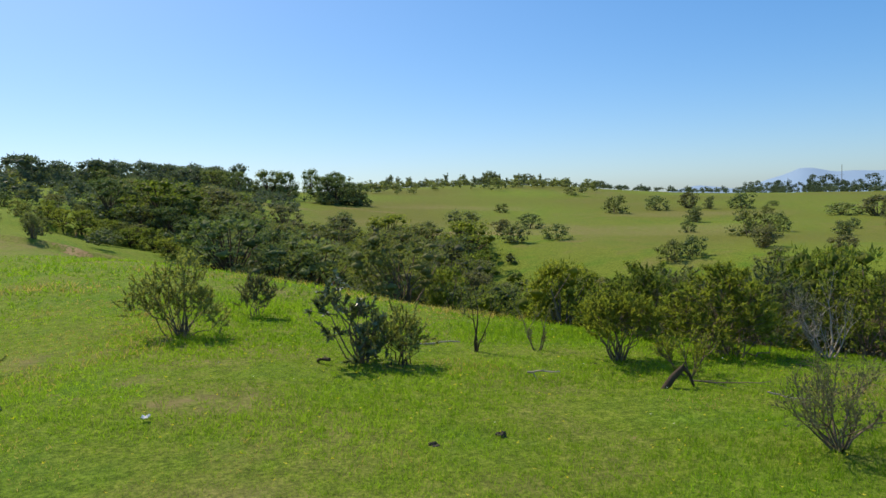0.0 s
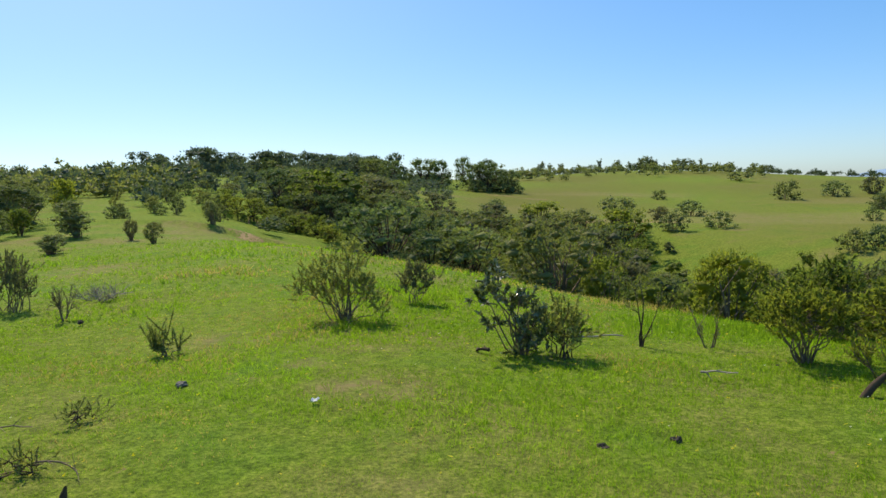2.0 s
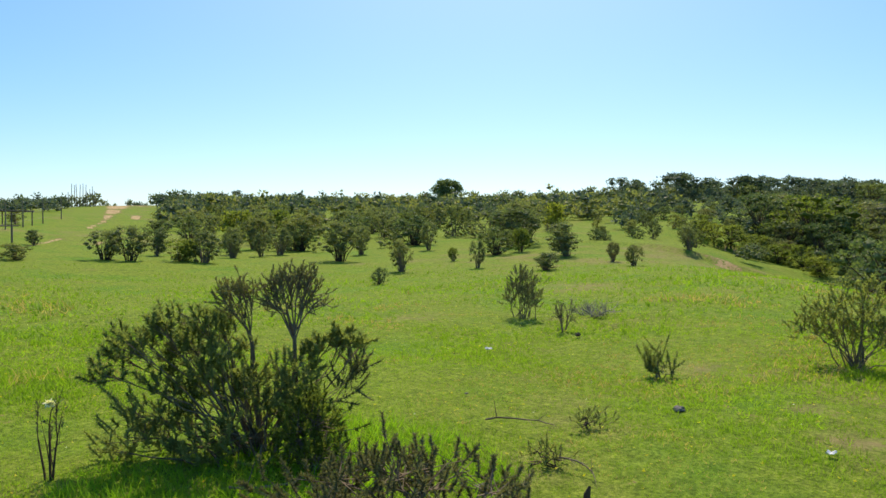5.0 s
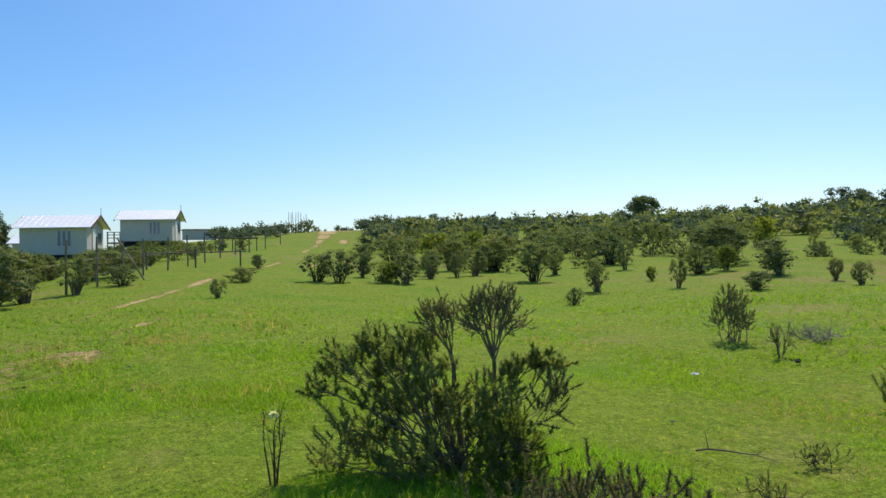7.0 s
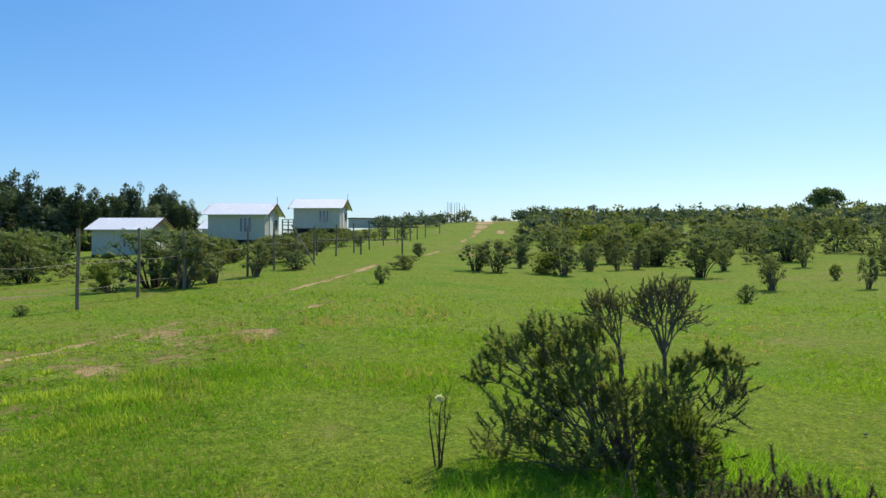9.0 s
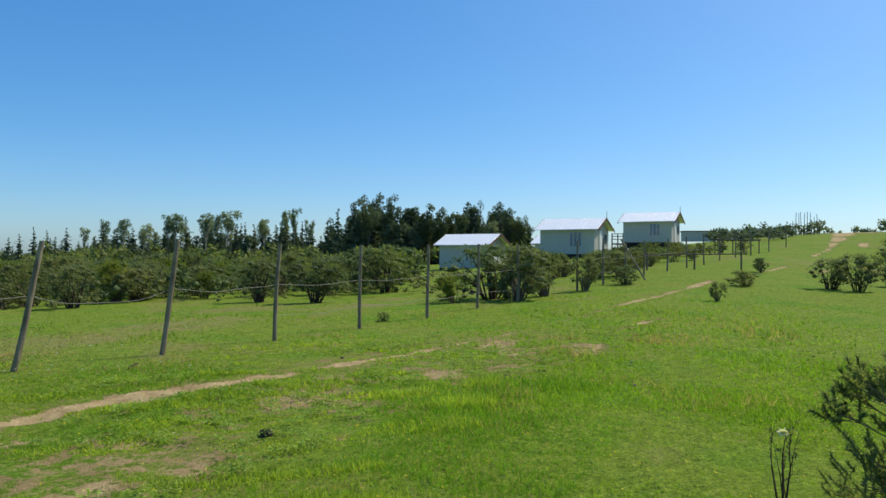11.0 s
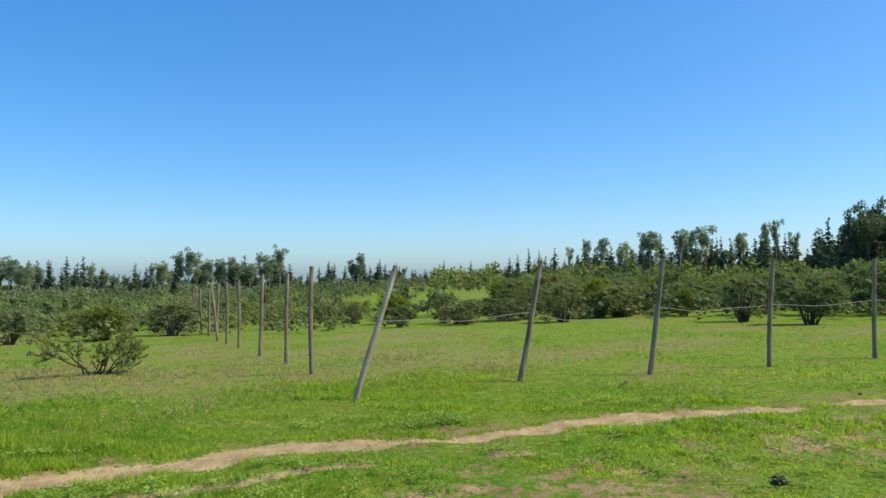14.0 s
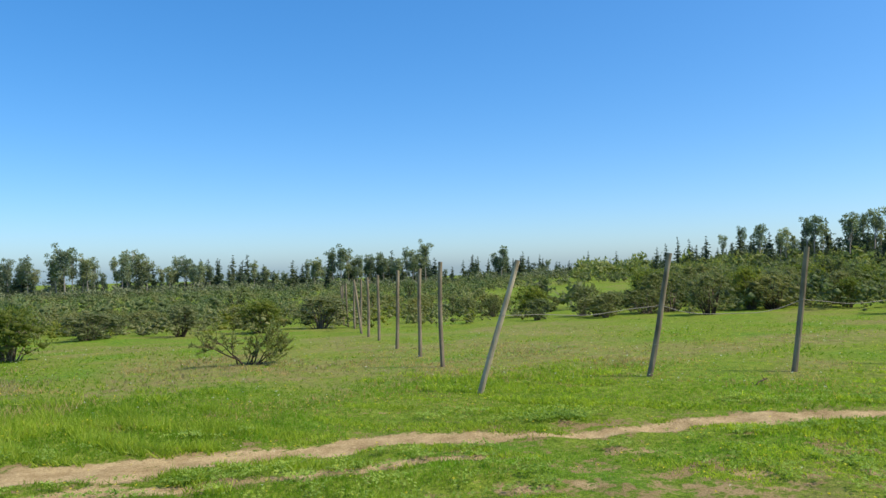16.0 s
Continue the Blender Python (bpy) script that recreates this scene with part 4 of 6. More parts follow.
woody_bush(23, 5.05, 8.7, 0.85, 1.0, "dead grey bush of bare branching twigs", stems=9, levels=4, count=0, bark=DEAD_WOOD, thick=0.02, forks=(2, 3))
woody_bush(24, 3.10, 4.85, 0.58, 0.80, "half-dead bush with grey twigs and few leaves", LEAF_GREY, stems=11, levels=3, count=1900, leaf=0.030, bark=BARK)
brush_bush(25, -4.18, 7.16, "small forked bush like leafy brushes", [(-.10, 0, .06, .6), (-.13, .03, .10, .5), (-.06, 0, .05, .5), (.03, 0, .10, .2), (.0, 0, .24, .25), (.12, 0, .05, .4)], radius=0.035, tip=0.2, per=110, leaf=0.036, thick=0.008, root=0.04)
brush_bush(26, -8.38, 9.70, "pair of slender grey bushes with thin foliage", dome_lobes(26, 0.78, 0.92, 18, 0.3), LEAF_GREY, tips=11, per=22, leaf=0.04, tip=0.10, radius=0.11, thick=0.009, root=0.14)
woody_bush(27, -7.09, 9.18, 0.45, 0.35, "small thin leafless shrub", LEAF_GREY, stems=6, levels=2, count=300, leaf=0.03)
woody_bush(28, -7.65, 10.74, 0.26, 0.90, "heap of bleached dead branches on the grass", stems=14, levels=3, count=0, bark=DEAD_WOOD, name="dead_bush", thick=0.018)
woody_bush(29, -5.22, 1.34, 0.58, 0.26, "thin dead stalk with a white flower head", LEAF_GREY, stems=3, levels=2, count=120, leaf=0.03, bark=DARK_BARK, forks=(1, 2))
brush_bush(30, -5.07, -14.21, "straggly leaning bush with forked bare stems", [(-.80, 0, .46, .7), (-.62, .1, .56, .6), (-.34, 0, .48, .7), (.16, .1, .44, 1), (.36, 0, .54, 1), (.50, .2, .64, .9), (.62, 0, .48, 1), (.66, .1, .32, 1), (.45, -.1, .28, .9), (.10, .1, .26, .5)], tips=18, per=34, leaf=0.06, tip=0.12, radius=0.14, bark=DARK_BARK, thick=0.02, rise=0.8)
brush_bush(31, -3.55, 5.0, "low sprig with dark twigs in the grass", dome_lobes(31, 0.32, 0.11, 5, 0.3), tips=6, per=20, tip=0.05, radius=0.08, bark=DARK_BARK, thick=0.008)
brush_bush(32, -3.23, 4.03, "low sprig with dark twigs in the grass", dome_lobes(32, 0.30, 0.11, 5, 0.3), tips=6, per=20, tip=0.05, radius=0.08, bark=DARK_BARK, thick=0.008)
woody_bush(33, 2.85, 7.15, 0.42, 0.6, "small bush with thin leaves over a broken stump", LEAF_BRIGHT, stems=5, levels=2, count=700, leaf=0.04)

# ---- bushes farther out on the pasture: built once, then repeated ----
KINDS = []
for seed, (w, h, mat, bark, legs, vase, lab) in enumerate(((1.5, 1.0, LEAF_SCRUB, BARK, 0.10, 0.45, "rounded dark green bush on short stems"),
                                                           (1.3, 1.1, LEAF_SCRUB, BARK, 0.16, 0.40, "upright dark green bush with bare legs"),
                                                           (1.5, 0.9, LEAF_BRIGHT, BARK, 0.06, 0.25, "yellow-green leafy bush on the slope"),
                                                           (1.1, 1.0, LEAF_GREY, BARK, 0.22, 0.60, "thin grey-green bush with twiggy outline"),
                                                           (1.6, 1.0, LEAF_OLIVE, BARK, 0.08, 0.35, "broad olive-brown bush close to the ground"),
                                                           (1.4, 1.2, LEAF_OAK, DARK_BARK, 0.05, 0.25, "dense dark evergreen bush with rounded crown"),
                                                           (1.7, 1.1, LEAF_SCRUB, DARK_BARK, 0.18, 0.38, "flat-topped dark green bush on bare stems"))):
    for near in (True, False):
        rng = np.random.default_rng(100 + seed)
        pieces, crown = dome_shrub(rng, w, h, 2500 if near else 900, 0.044 if near else 0.075, 54 if near else 30, legs, vase)
        KINDS.append((w, h, sheet("stem", *tubes(pieces, 3)), sheet("foliage", *crown), bark, mat, lab))


def far_bush(kind, x, y, h, w=None, group="bushes on the far pasture", label="", sunk=0.0):
    kw, kh, stem, crown, bark, mat, lab = KINDS[2 * kind + (math.hypot(x, y) > 42)]
    ob = thing("bush", x, y, label or lab, "bush", group)
    s = h * (1 + sunk) / kh
    ob.matrix_basis = pose(x, y, float(land(x, y)) - 0.04 - sunk * h, 0, 0, random.uniform(0, 360)) @ Matrix.Diagonal(((w or h * kw / kh) / kw, (w or h * kw / kh) / kw, s, 1))
    part("stem", stem, bark, ob)
    part("foliage", crown, mat, ob)
    return ob


# kind, x, y, height, width
LONE = [(6, -28.6, 9.2, 1.30, 1.5), (6, -27.7, 9.8, 1.55, 1.5), (0, -31.2, 12.1, 1.25, 1.2), (2, -27.4, 11.5, 1.05, 1.6), (0, -26.6, 12.1, 1.41, 1.4), (1, -29.1, 14.6, 1.24, 1.0), (1, -29.9, 16.4, 1.22, .72),
        (1, -30.7, 17.8, 1.41, 1.2), (5, -32.8, 20.3, 1.68, 1.6), (6, -25.1, 17.4, 1.90, 2.0), (1, -28.0, 20.6, 1.48, 1.1), (1, -19.4, 16.0, 1.19, 1.0), (5, -16.5, 12.8, .52, .5)]
SLOPE = [(1, -27.0, 24.0, 1.46, .8), (2, -21.0, 20.0, .61, .5), (1, -17.9, 18.2, 1.07, .55), (5, -21.9, 23.4, 1.30, 1.5), (2, -22.1, 25.3, 1.15, 1.1), (0, -18.6, 24.3, 1.52, 2.1), (1, -15.4, 18.9, .66, 1.1),
         (3, -15.6, 23.0, .82, .55), (1, -13.9, 21.8, .76, .64), (5, -22.0, 31.8, .45, .6), (5, -22.5, 35.6, .69, .85), (1, -17.0, 31.2, 1.27, .9), (0, -24.6, 27.5, 2.0, 2.6), (6, -26.0, 30.0, 2.4, 2.8)]
TRACKSIDE = [(3, -17.3, 27.0, .5, .5), (4, -21.4, 39.2, 1.4, 1.4), (1, -31.2, 15.6, 1.4, 1.2), (4, -33.3, 20.0, 1.8, 2.2), (1, -22.7, 4.2, .65, .5), (4, -28.8, 6.3, .65, 1.2)]
FENCESIDE = [(5, -24.2, -2.7, 1.9, 2.4), (0, -22.6, -1.8, 1.85, 2.3), (0, -37.1, 8.9, .75, .8), (5, -29.3, 2.0, .8, 1.1), (1, -26.4, 0.4, 1.30, 1.05), (0, -24.4, -0.9, 1.6, 1.6),
             (5, -17.1, -4.5, .26, .3), (2, -22.8, -3.7, .94, 1.16), (6, -22.7, -17.0, 1.68, 1.8), (2, -25.9, -17.5, 1.83, 1.5), (2, -27.8, -14.8, 1.23, 1.0), (6, -25.2, -11.3, 1.70, 1.7), (6, -24.5, -8.9, 1.69, 2.0)]
PLAINSIDE = [(6, -6.8, -27.4, 1.31, 1.6), (0, -5.2, -31.1, .89, .8), (5, -7.8, -36.4, 1.0, 1.1), (4, -9.9, -28.1, 1.04, 2.0), (0, -12.7, -28.6, 1.40, 2.4), (0, -21.6, -21.5, .88, 2.2), (4, -22.9, -20.0, 1.04, 1.9),
             (2, -1.3, -20.2, 1.4, 1.9), (0, -3.8, -27.8, 1.1, 2.0)]
for kind, x, y, h, w in LONE + SLOPE + TRACKSIDE + FENCESIDE + PLAINSIDE:
    far_bush(kind, x, y, h, w * 1.18)


def polar(bearing, r):
    return -math.sin(radians(bearing)) * r, math.cos(radians(bearing)) * r


def scatter(rng, count, bearings, radii, kinds, heights, spacing, group, keep=None, power=1.0):
    done = []
    for _ in range(count * 6):
        b, k = rng.uniform(*bearings), rng.uniform(0, 1) ** power
        x, y = polar(b, radii[0] + (radii[1] - radii[0]) * k)
        if (keep and not keep(x, y)) or any(math.hypot(x - px, y - py) < spacing for px, py in done):
            continue
        done.append((x, y))
        h = rng.uniform(*heights)
        far_bush(int(rng.choice(kinds)), x, y, h, h * rng.uniform(0.95, 1.7), group)
        if len(done) >= count:
            break


def track_clear(x, y):
    return min(path_gap(x, y, line)[0] for line in RUTS.values()) > 2.6


rng = np.random.default_rng(7)
# thicket in the ravine
scatter(rng, 28, (-42, 4), (12.5, 30), (0, 2, 2, 4, 3), (1.2, 2.0), 1.5, "thicket in the ravine", lambda x, y: ravine(x, y) < -1.0)
scatter(rng, 22, (-2, 17), (21, 52), (0, 4, 4, 3, 5, 2), (1.2, 2.1), 1.9, "thicket in the ravine", lambda x, y: ravine(x, y) < -0.4)
# bushes on the hillside past it
HILLSIDE = [(-4.9, 86, 1.1, 1.7), (-7.2, 66, 1.4, 2.2), (-4.9, 62, 1.1, 1.8), (-6.2, 54, 1.4, 2.2), (-9.3, 55, 1.3, 2.0), (-13.6, 88, 2.1, 2.9), (-16.6, 94, 1.9, 2.7), (-18.9, 99, 2.1, 2.6), (-20.5, 97.5, 1.7, 1.9),
            (-22.5, 98, 2.1, 2.9), (-24.2, 90.6, 0.9, 1.6), (-29.0, 89.4, 1.4, 3.4), (-31.1, 87.6, 2.2, 3.4), (-19.6, 77, 1.6, 2.4), (-19.0, 61.7, 1.1, 1.2), (-23.4, 56.6, 2.0, 3.4)]
HILLSIDE_LOW = [(-25.2, 64, 1.7, 1.6), (-24.2, 47, 1.4, 1.9), (-29.0, 60.3, 1.1, 1.7), (-29.7, 68.7, 1.0, 1.1), (-18.0, 44.5, 1.2, 1.6), (-19.4, 44.8, 1.3, 1.5), (-29.2, 44.6, 1.0, 1.6), (-32, 70, 2.0, 3.0), (-24.6, 103.8, 0.8, 1.5)]
for n, (b, r, h, w) in enumerate(HILLSIDE + HILLSIDE_LOW):
    far_bush((4, 5, 3, 0, 5)[n % 5], *polar(b, r), h, w * 1.25, "bushes on the far hillside", sunk=0.3)
# scrub on the slope ahead
scatter(rng, 44, (38, 69), (38, 66), (0, 1, 4, 6, 5, 2), (1.3, 2.2), 2.2, "scrub on the slope", track_clear)
scatter(rng, 44, (20, 36), (38, 75), (0, 4, 5, 2, 0, 3), (0.6, 1.3), 2.2, "scrub on the slope")
# bushes beyond the fence
scatter(rng, 42, (102.5, 131), (31, 46), (0, 2, 6, 4, 2, 5), (1.3, 2.2), 1.9, "bushes beyond the fence")
scatter(rng, 12, (84, 96), (32, 52), (0, 1, 4), (0.7, 1.4), 1.8, "bushes beyond the fence", track_clear)
scatter(rng, 44, (140, 184), (29, 50), (0, 0, 4, 2, 6), (0.8, 1.6), 1.9, "scrub beyond the fence", power=0.8)
scatter(rng, 10, (131, 141), (28, 46), (0, 4, 0), (0.8, 1.4), 2.2, "scrub beyond the fence")


fence_rng = np.random.default_rng(83)
for _ in range(34):
    k = fence_rng.uniform(0, 1)
    h = fence_rng.uniform(0.8, 1.6) * (1 - 0.45 * k)
    x, y = -31 - 32 * k, 1.4 + 15 * k - fence_rng.uniform(0.8, 5.5)
    far_bush(int(fence_rng.choice((0, 4, 5, 1))), x, y, h, h * fence_rng.uniform(1.0, 1.6), "bushes along the fence")


# ---- far scrub, too dense to count ----
def scrub_stuff(name, rng, count, bearings, radii, heights, mat, label, leaf, per=150, keep=None, lumps=None, lump=0.17, ragged=0.3):
    pts, fcs, at, size = [], [], 0, 0
    while at < count:
        x, y = polar(rng.uniform(*bearings), math.sqrt(rng.uniform(radii[0] ** 2, radii[1] ** 2)))
        if keep and not keep(x, y):
            continue
        at += 1
        h = rng.uniform(*heights)
        w = h * rng.uniform(0.9, 1.7)
        n = lumps or max(6, per // 18)
        c = rng.normal(size=(n, 3))
        c /= np.linalg.norm(c, axis=1)[:, None]
        c[:, 2] = np.abs(c[:, 2])
        c = c * rng.uniform(0.35, 0.8, (n, 1)) * (w / 2, w / 2, h * 0.85) + (0, 0, 0.12 * h)
        q, f = crown_leaves(rng, c, np.array([lump * w, lump * w, lump * 0.9 * h]) * rng.uniform(0.6, 1.3, (n, 1)), max(5, int(per * 0.72) // n), leaf * h * 0.42, ragged, 0.7)
        q = q + (x, y, float(land(x, y)))
        fcs.append(f + size)
        size += len(q)
        pts.append(q)
    ob = part(name, (np.concatenate(pts), np.concatenate(fcs)), mat)
    return tagged(ob, label, "scrub", kind="stuff")


def off_meadow(x, y):
    """False on the open green meadow beyond the fence."""
    return not (131 < math.degrees(math.atan2(-x, y)) % 360 < 144 and 46 < math.hypot(x, y) < 95)


rng = np.random.default_rng(17)
scrub_stuff("far_scrub", rng, 560, (30, 71), (58, 150), (1.4, 2.8), LEAF_FAR_HAZE, "dense dark green scrub covering the distant slope", 0.36, 93, track_clear)
scrub_stuff("far_scrub", rng, 260, (30, 71), (56, 140), (1.4, 3.2), LEAF_SCRUB, "lighter green scrub among the dark of the slope", 0.3, 100, track_clear)
scrub_stuff("far_scrub", rng, 420, (11, 34), (50, 120), (0.9, 1.9), LEAF_FAR_HAZE, "dense scrub on the hill beyond the ravine", 0.36, 108)
scrub_stuff("far_scrub", rng, 260, (30, 78), (110, 160), (1.4, 2.4), LEAF_FAR_HAZE, "dark scrub along the skyline", 0.42, 90, track_clear)
scrub_stuff("far_scrub", rng, 620, (139, 187), (40, 150), (0.9, 2.0), LEAF_SCRUB, "low scrub on the plain before the gum trees", 0.26, 120, off_meadow)
scrub_stuff("far_scrub", rng, 420, (139, 187), (40, 150), (1.0, 2.4), LEAF_OAK, "darker scrub on the plain before the gum trees", 0.26, 120, off_meadow)
scrub_stuff("far_scrub", rng, 380, (96, 139), (38, 110), (1.1, 2.2), LEAF_SCRUB, "scrub between the fence and the wood", 0.38, 93, lambda x, y: math.degrees(math.atan2(-x, y)) > 102.5 and off_meadow(x, y))
scrub_stuff("far_scrub", rng, 560, (134, 188), (140, 200), (1.8, 3.2), LEAF_FAR_HAZE, "dark scrub under the distant tree row", 0.42, 79)
scrub_stuff("far_scrub", rng, 300, (93, 137), (108, 165), (2.2, 4.6), LEAF_OAK, "dark undergrowth along the wood's edge", 0.36, 108)
scrub_stuff("far_scrub", rng, 260, (-34, 8), (172, 202), (1.0, 2.2), LEAF_FAR_HAZE, "low scrub along the crest of the green hill", 0.36)
scrub_stuff("far_scrub", rng, 70, (-12, 8), (120, 180), (1.4, 2.8), LEAF_SCRUB, "scattered scrub below the green hill's crest", 0.36)
scrub_stuff("far_scrub", rng, 50, (74.5, 79.6), (80, 120), (1.0, 2.2), LEAF_FAR_HAZE, "scrub by the upper end of the track", 0.36, keep=track_clear)
scrub_stuff("ravine_scrub", rng, 110, (-42, 6), (13, 44), (0.8, 1.5), LEAF_BRIGHT, "yellow-green undergrowth in the ravine", 0.15, 420, lambda x, y: ravine(x, y) < -1.1, 12, 0.22, 0.2)
scrub_stuff("ravine_scrub", rng, 90, (-6, 26), (19, 60), (0.8, 1.5), LEAF_SCRUB, "dark green undergrowth of the ravine", 0.14, 480, lambda x, y: ravine(x, y) < -0.25, 13, 0.21, 0.2)

scrub_stuff("low_scrub", rng, 190, (102.5, 131), (30, 50), (0.8, 1.6), LEAF_OAK, "dark scrub filling the ground under the bushes beyond the fence", 0.2, 150)
scrub_stuff("low_scrub", rng, 130, (97, 132), (27, 46), (0.4, 0.9), LEAF_SCRUB, "low scrub filling in between the bushes beyond the fence", 0.2, 150)
scrub_stuff("low_scrub", rng, 150, (144, 187), (27, 60), (0.4, 1.0), LEAF_BRIGHT, "fresh green low scrub between the bushes on the plain", 0.22, 130)
scrub_stuff("low_scrub", rng, 230, (139, 187), (27, 56), (0.5, 1.1), LEAF_SCRUB, "low scrub filling in between the bushes on the plain", 0.22, 130)
scrub_stuff("low_scrub", rng, 90, (40, 70), (36, 60), (0.5, 1.1), LEAF_SCRUB, "low scrub between the bushes on the slope", 0.2, 150, track_clear)

# ---- trees ----
TREES, ROUND = {}, ("round", "olive", "green", "fresh", "grey")
for kind, n, h, mat, bark in (("broad", 3, 5.0, LEAF_OAK, DARK_BARK), ("round", 3, 5.0, LEAF_OAK, DARK_BARK), ("olive", 3, 5.0, LEAF_OLIVE, DARK_BARK), ("green", 3, 5.0, LEAF_SCRUB, DARK_BARK), ("fresh", 2, 5.0, LEAF_BRIGHT, DARK_BARK), ("grey", 2, 5.0, LEAF_GREY, BARK), ("gum", 5, 10.0, LEAF_GUM, PALE_TRUNK), ("oval_gum", 4, 10.0, LEAF_GUM, PALE_TRUNK), ("wood_gum", 4, 10.0, LEAF_PINE, DARK_BARK), ("pine", 4, 9.0, LEAF_PINE, DARK_BARK)):
    for k in range(n):
        pieces, crown = tall_tree(np.random.default_rng({"broad": 50, "gum": 60, "oval_gum": 65, "wood_gum": 96, "pine": 70, "round": 80, "olive": 84, "green": 88, "fresh": 92, "grey": 94}[kind] + k), h, kind, kind in ROUND)
        TREES.setdefault(kind, []).append((h, sheet("trunk", *tubes(pieces, 3)), sheet("crown", *crown), bark, mat))
TREE_LABEL = {"olive": "rounded olive-brown bushy tree in the thicket", "green": "rounded mid-green bushy tree in the thicket", "fresh": "rounded bushy tree with yellow-green leaves", "grey": "rounded grey-brown twiggy tree in the thicket", "round": "dark round-crowned evergreen tree", "broad": "dark round-crowned evergreen tree", "gum": "tall gum tree with bare pale trunk and clumped crown", "oval_gum": "tall gum tree with a narrow leafy crown", "wood_gum": "tall dark gum tree of a dense wood", "pine": "dark conical pine tree"}


def tree(kind, x, y, h, group, rng, wide=1.0):
    th, trunk, crown, bark, mat = TREES[kind][int(rng.integers(0, len(TREES[kind])))]
    ob = thing("tree", x, y, TREE_LABEL[kind], "tree", group)
    low = 0.1 * h if kind in ROUND or kind == "broad" else 0.0
    ob.matrix_basis = pose(x, y, float(land(x, y)) - low, 0, 0, rng.uniform(0, 360)) @ Matrix.Diagonal((h / th * wide, h / th * wide, h / th, 1))
    part("trunk", trunk, bark, ob)
    part("crown", crown, mat, ob)


TREE_MESH = {kind: [(h, tuple(np.array([v.co for v in me.vertices]) for me in (trunk, crown)), tuple(np.array([p.vertices for p in me.polygons]) for me in (trunk, crown)))
                    for h, trunk, crown, bark, mat in rows] for kind, rows in TREES.items()}


def tree_stuff(name, rows, label, rng, mat):
    """Many far trees as one mass: rows of kind, bearing, distance, height and width."""
    pts, fcs, slot, at = [], [], [], 0
    for kind, b, r, h, wide in rows:
        th, points, faces = TREE_MESH[kind][int(rng.integers(0, len(TREE_MESH[kind])))]
        x, y = polar(b, r)
        m = np.array(pose(x, y, float(land(x, y)) - {"broad": 0.12, "pine": 0.0}.get(kind, 0.28) * h, 0, 0, rng.uniform(0, 360)) @ Matrix.Diagonal((h / th * wide, h / th * wide, h / th, 1)))
        for k in (0, 1):
            if k == 0:
                points, faces = (points[0][:6], points[1]), (faces[0][:3], faces[1])
            pts.append(points[k] @ m[:3, :3].T + m[:3, 3])
            f = faces[k] if faces[k].shape[1] == 3 else np.concatenate([faces[k][:, [0, 1, 2]], faces[k][:, [0, 2, 3]]])
            fcs.append(f + at)
            slot.append(np.full(len(f), k, np.int32))
            at += len(points[k])
    me = sheet(name, np.concatenate(pts), np.concatenate(fcs))
    me.materials.append(DARK_BARK)
    me.materials.append(mat)
    me.polygons.foreach_set("material_index", np.concatenate(slot))
    tagged(new(name, me), label, "trees", kind="stuff")


rng = np.random.default_rng(29)
for b, r, h, wide in ((12.9, 92, 4.3, 1.1), (11.8, 93, 4.1, 1.0), (9.0, 91, 4.2, 1.2), (8.0, 90, 4.4, 1.2), (6.9, 92, 4.1, 1.2), (6.2, 91, 3.4, 1.2), (17.0, 96, 3.6, 1.3), (15.4, 92, 3.6, 1), (9.9, 118, 5.0, .7), (8.0, 125, 4.6, .9),
                      (20.3, 49, 3.8, 1.6), (18.0, 56, 2.5, 1.5), (15.5, 62, 2.6, 1.3), (22.5, 64, 2.6, 1.4)):
    tree("fresh" if b == 20.3 else "round", *polar(b, r), h, "dark trees on the hill", rng, wide)
lone = thing("tree", *polar(47.0, 112), "dense dark round evergreen tree on the skyline", "tree", "dark trees on the hill")
lump_rng = np.random.default_rng(147)
lumps = lump_rng.normal(size=(46, 3))
lumps *= (lump_rng.uniform(0.3, 1, (46, 1)) ** 0.4) / np.linalg.norm(lumps, axis=1)[:, None]
part("trunk", tubes([(np.array([0, 0, -0.3]), np.array([0.1, 0, 2.0]), 0.2, 0.14)], 6), DARK_BARK, lone)
part("crown", crown_leaves(lump_rng, lumps * (2.0, 2.0, 1.35) + (0, 0, 2.5), np.full((46, 3), 0.62), 70, 0.28, 0.2, 0.75), LEAF_OAK, lone)
for x, y, h, wide in ((-20.1, 39.6, 1.2, 1.1), (-19.0, 39.4, 1.4, 1.2), (-17.5, 39.2, 1.3, 1.2), (-16.2, 39.0, 1.5, 1.2), (-21.4, 40.6, 1.2, 1.1), (-14.8, 38.6, 1.7, 1.1), (-13.2, 36.4, 1.3, 1.2), (-22.6, 43.0, 1.4, 1.1)):
    tree("fresh", x, y, h, "bright green bushes on the ravine's rim", rng, wide)
for x, y, h, wide in ((-17.6, 43.5, 2.1, 1.2), (-15.4, 42.5, 2.4, 1.1), (-13.0, 40.5, 2.4, 1.2), (-18.4, 47.0, 2.3, 1.2), (-15.6, 47.0, 2.8, 1.2), (-12.2, 45.0, 2.8, 1.1), (-10.4, 38.6, 2.0, 1.2), (-20.5, 50.0, 2.3, 1.3), (-17.0, 52.0, 3.0, 1.2)):
    tree("round" if h > 2.3 else "green", x, y, h, "dark leafy trees at the ravine's head", rng, wide)
stood = []
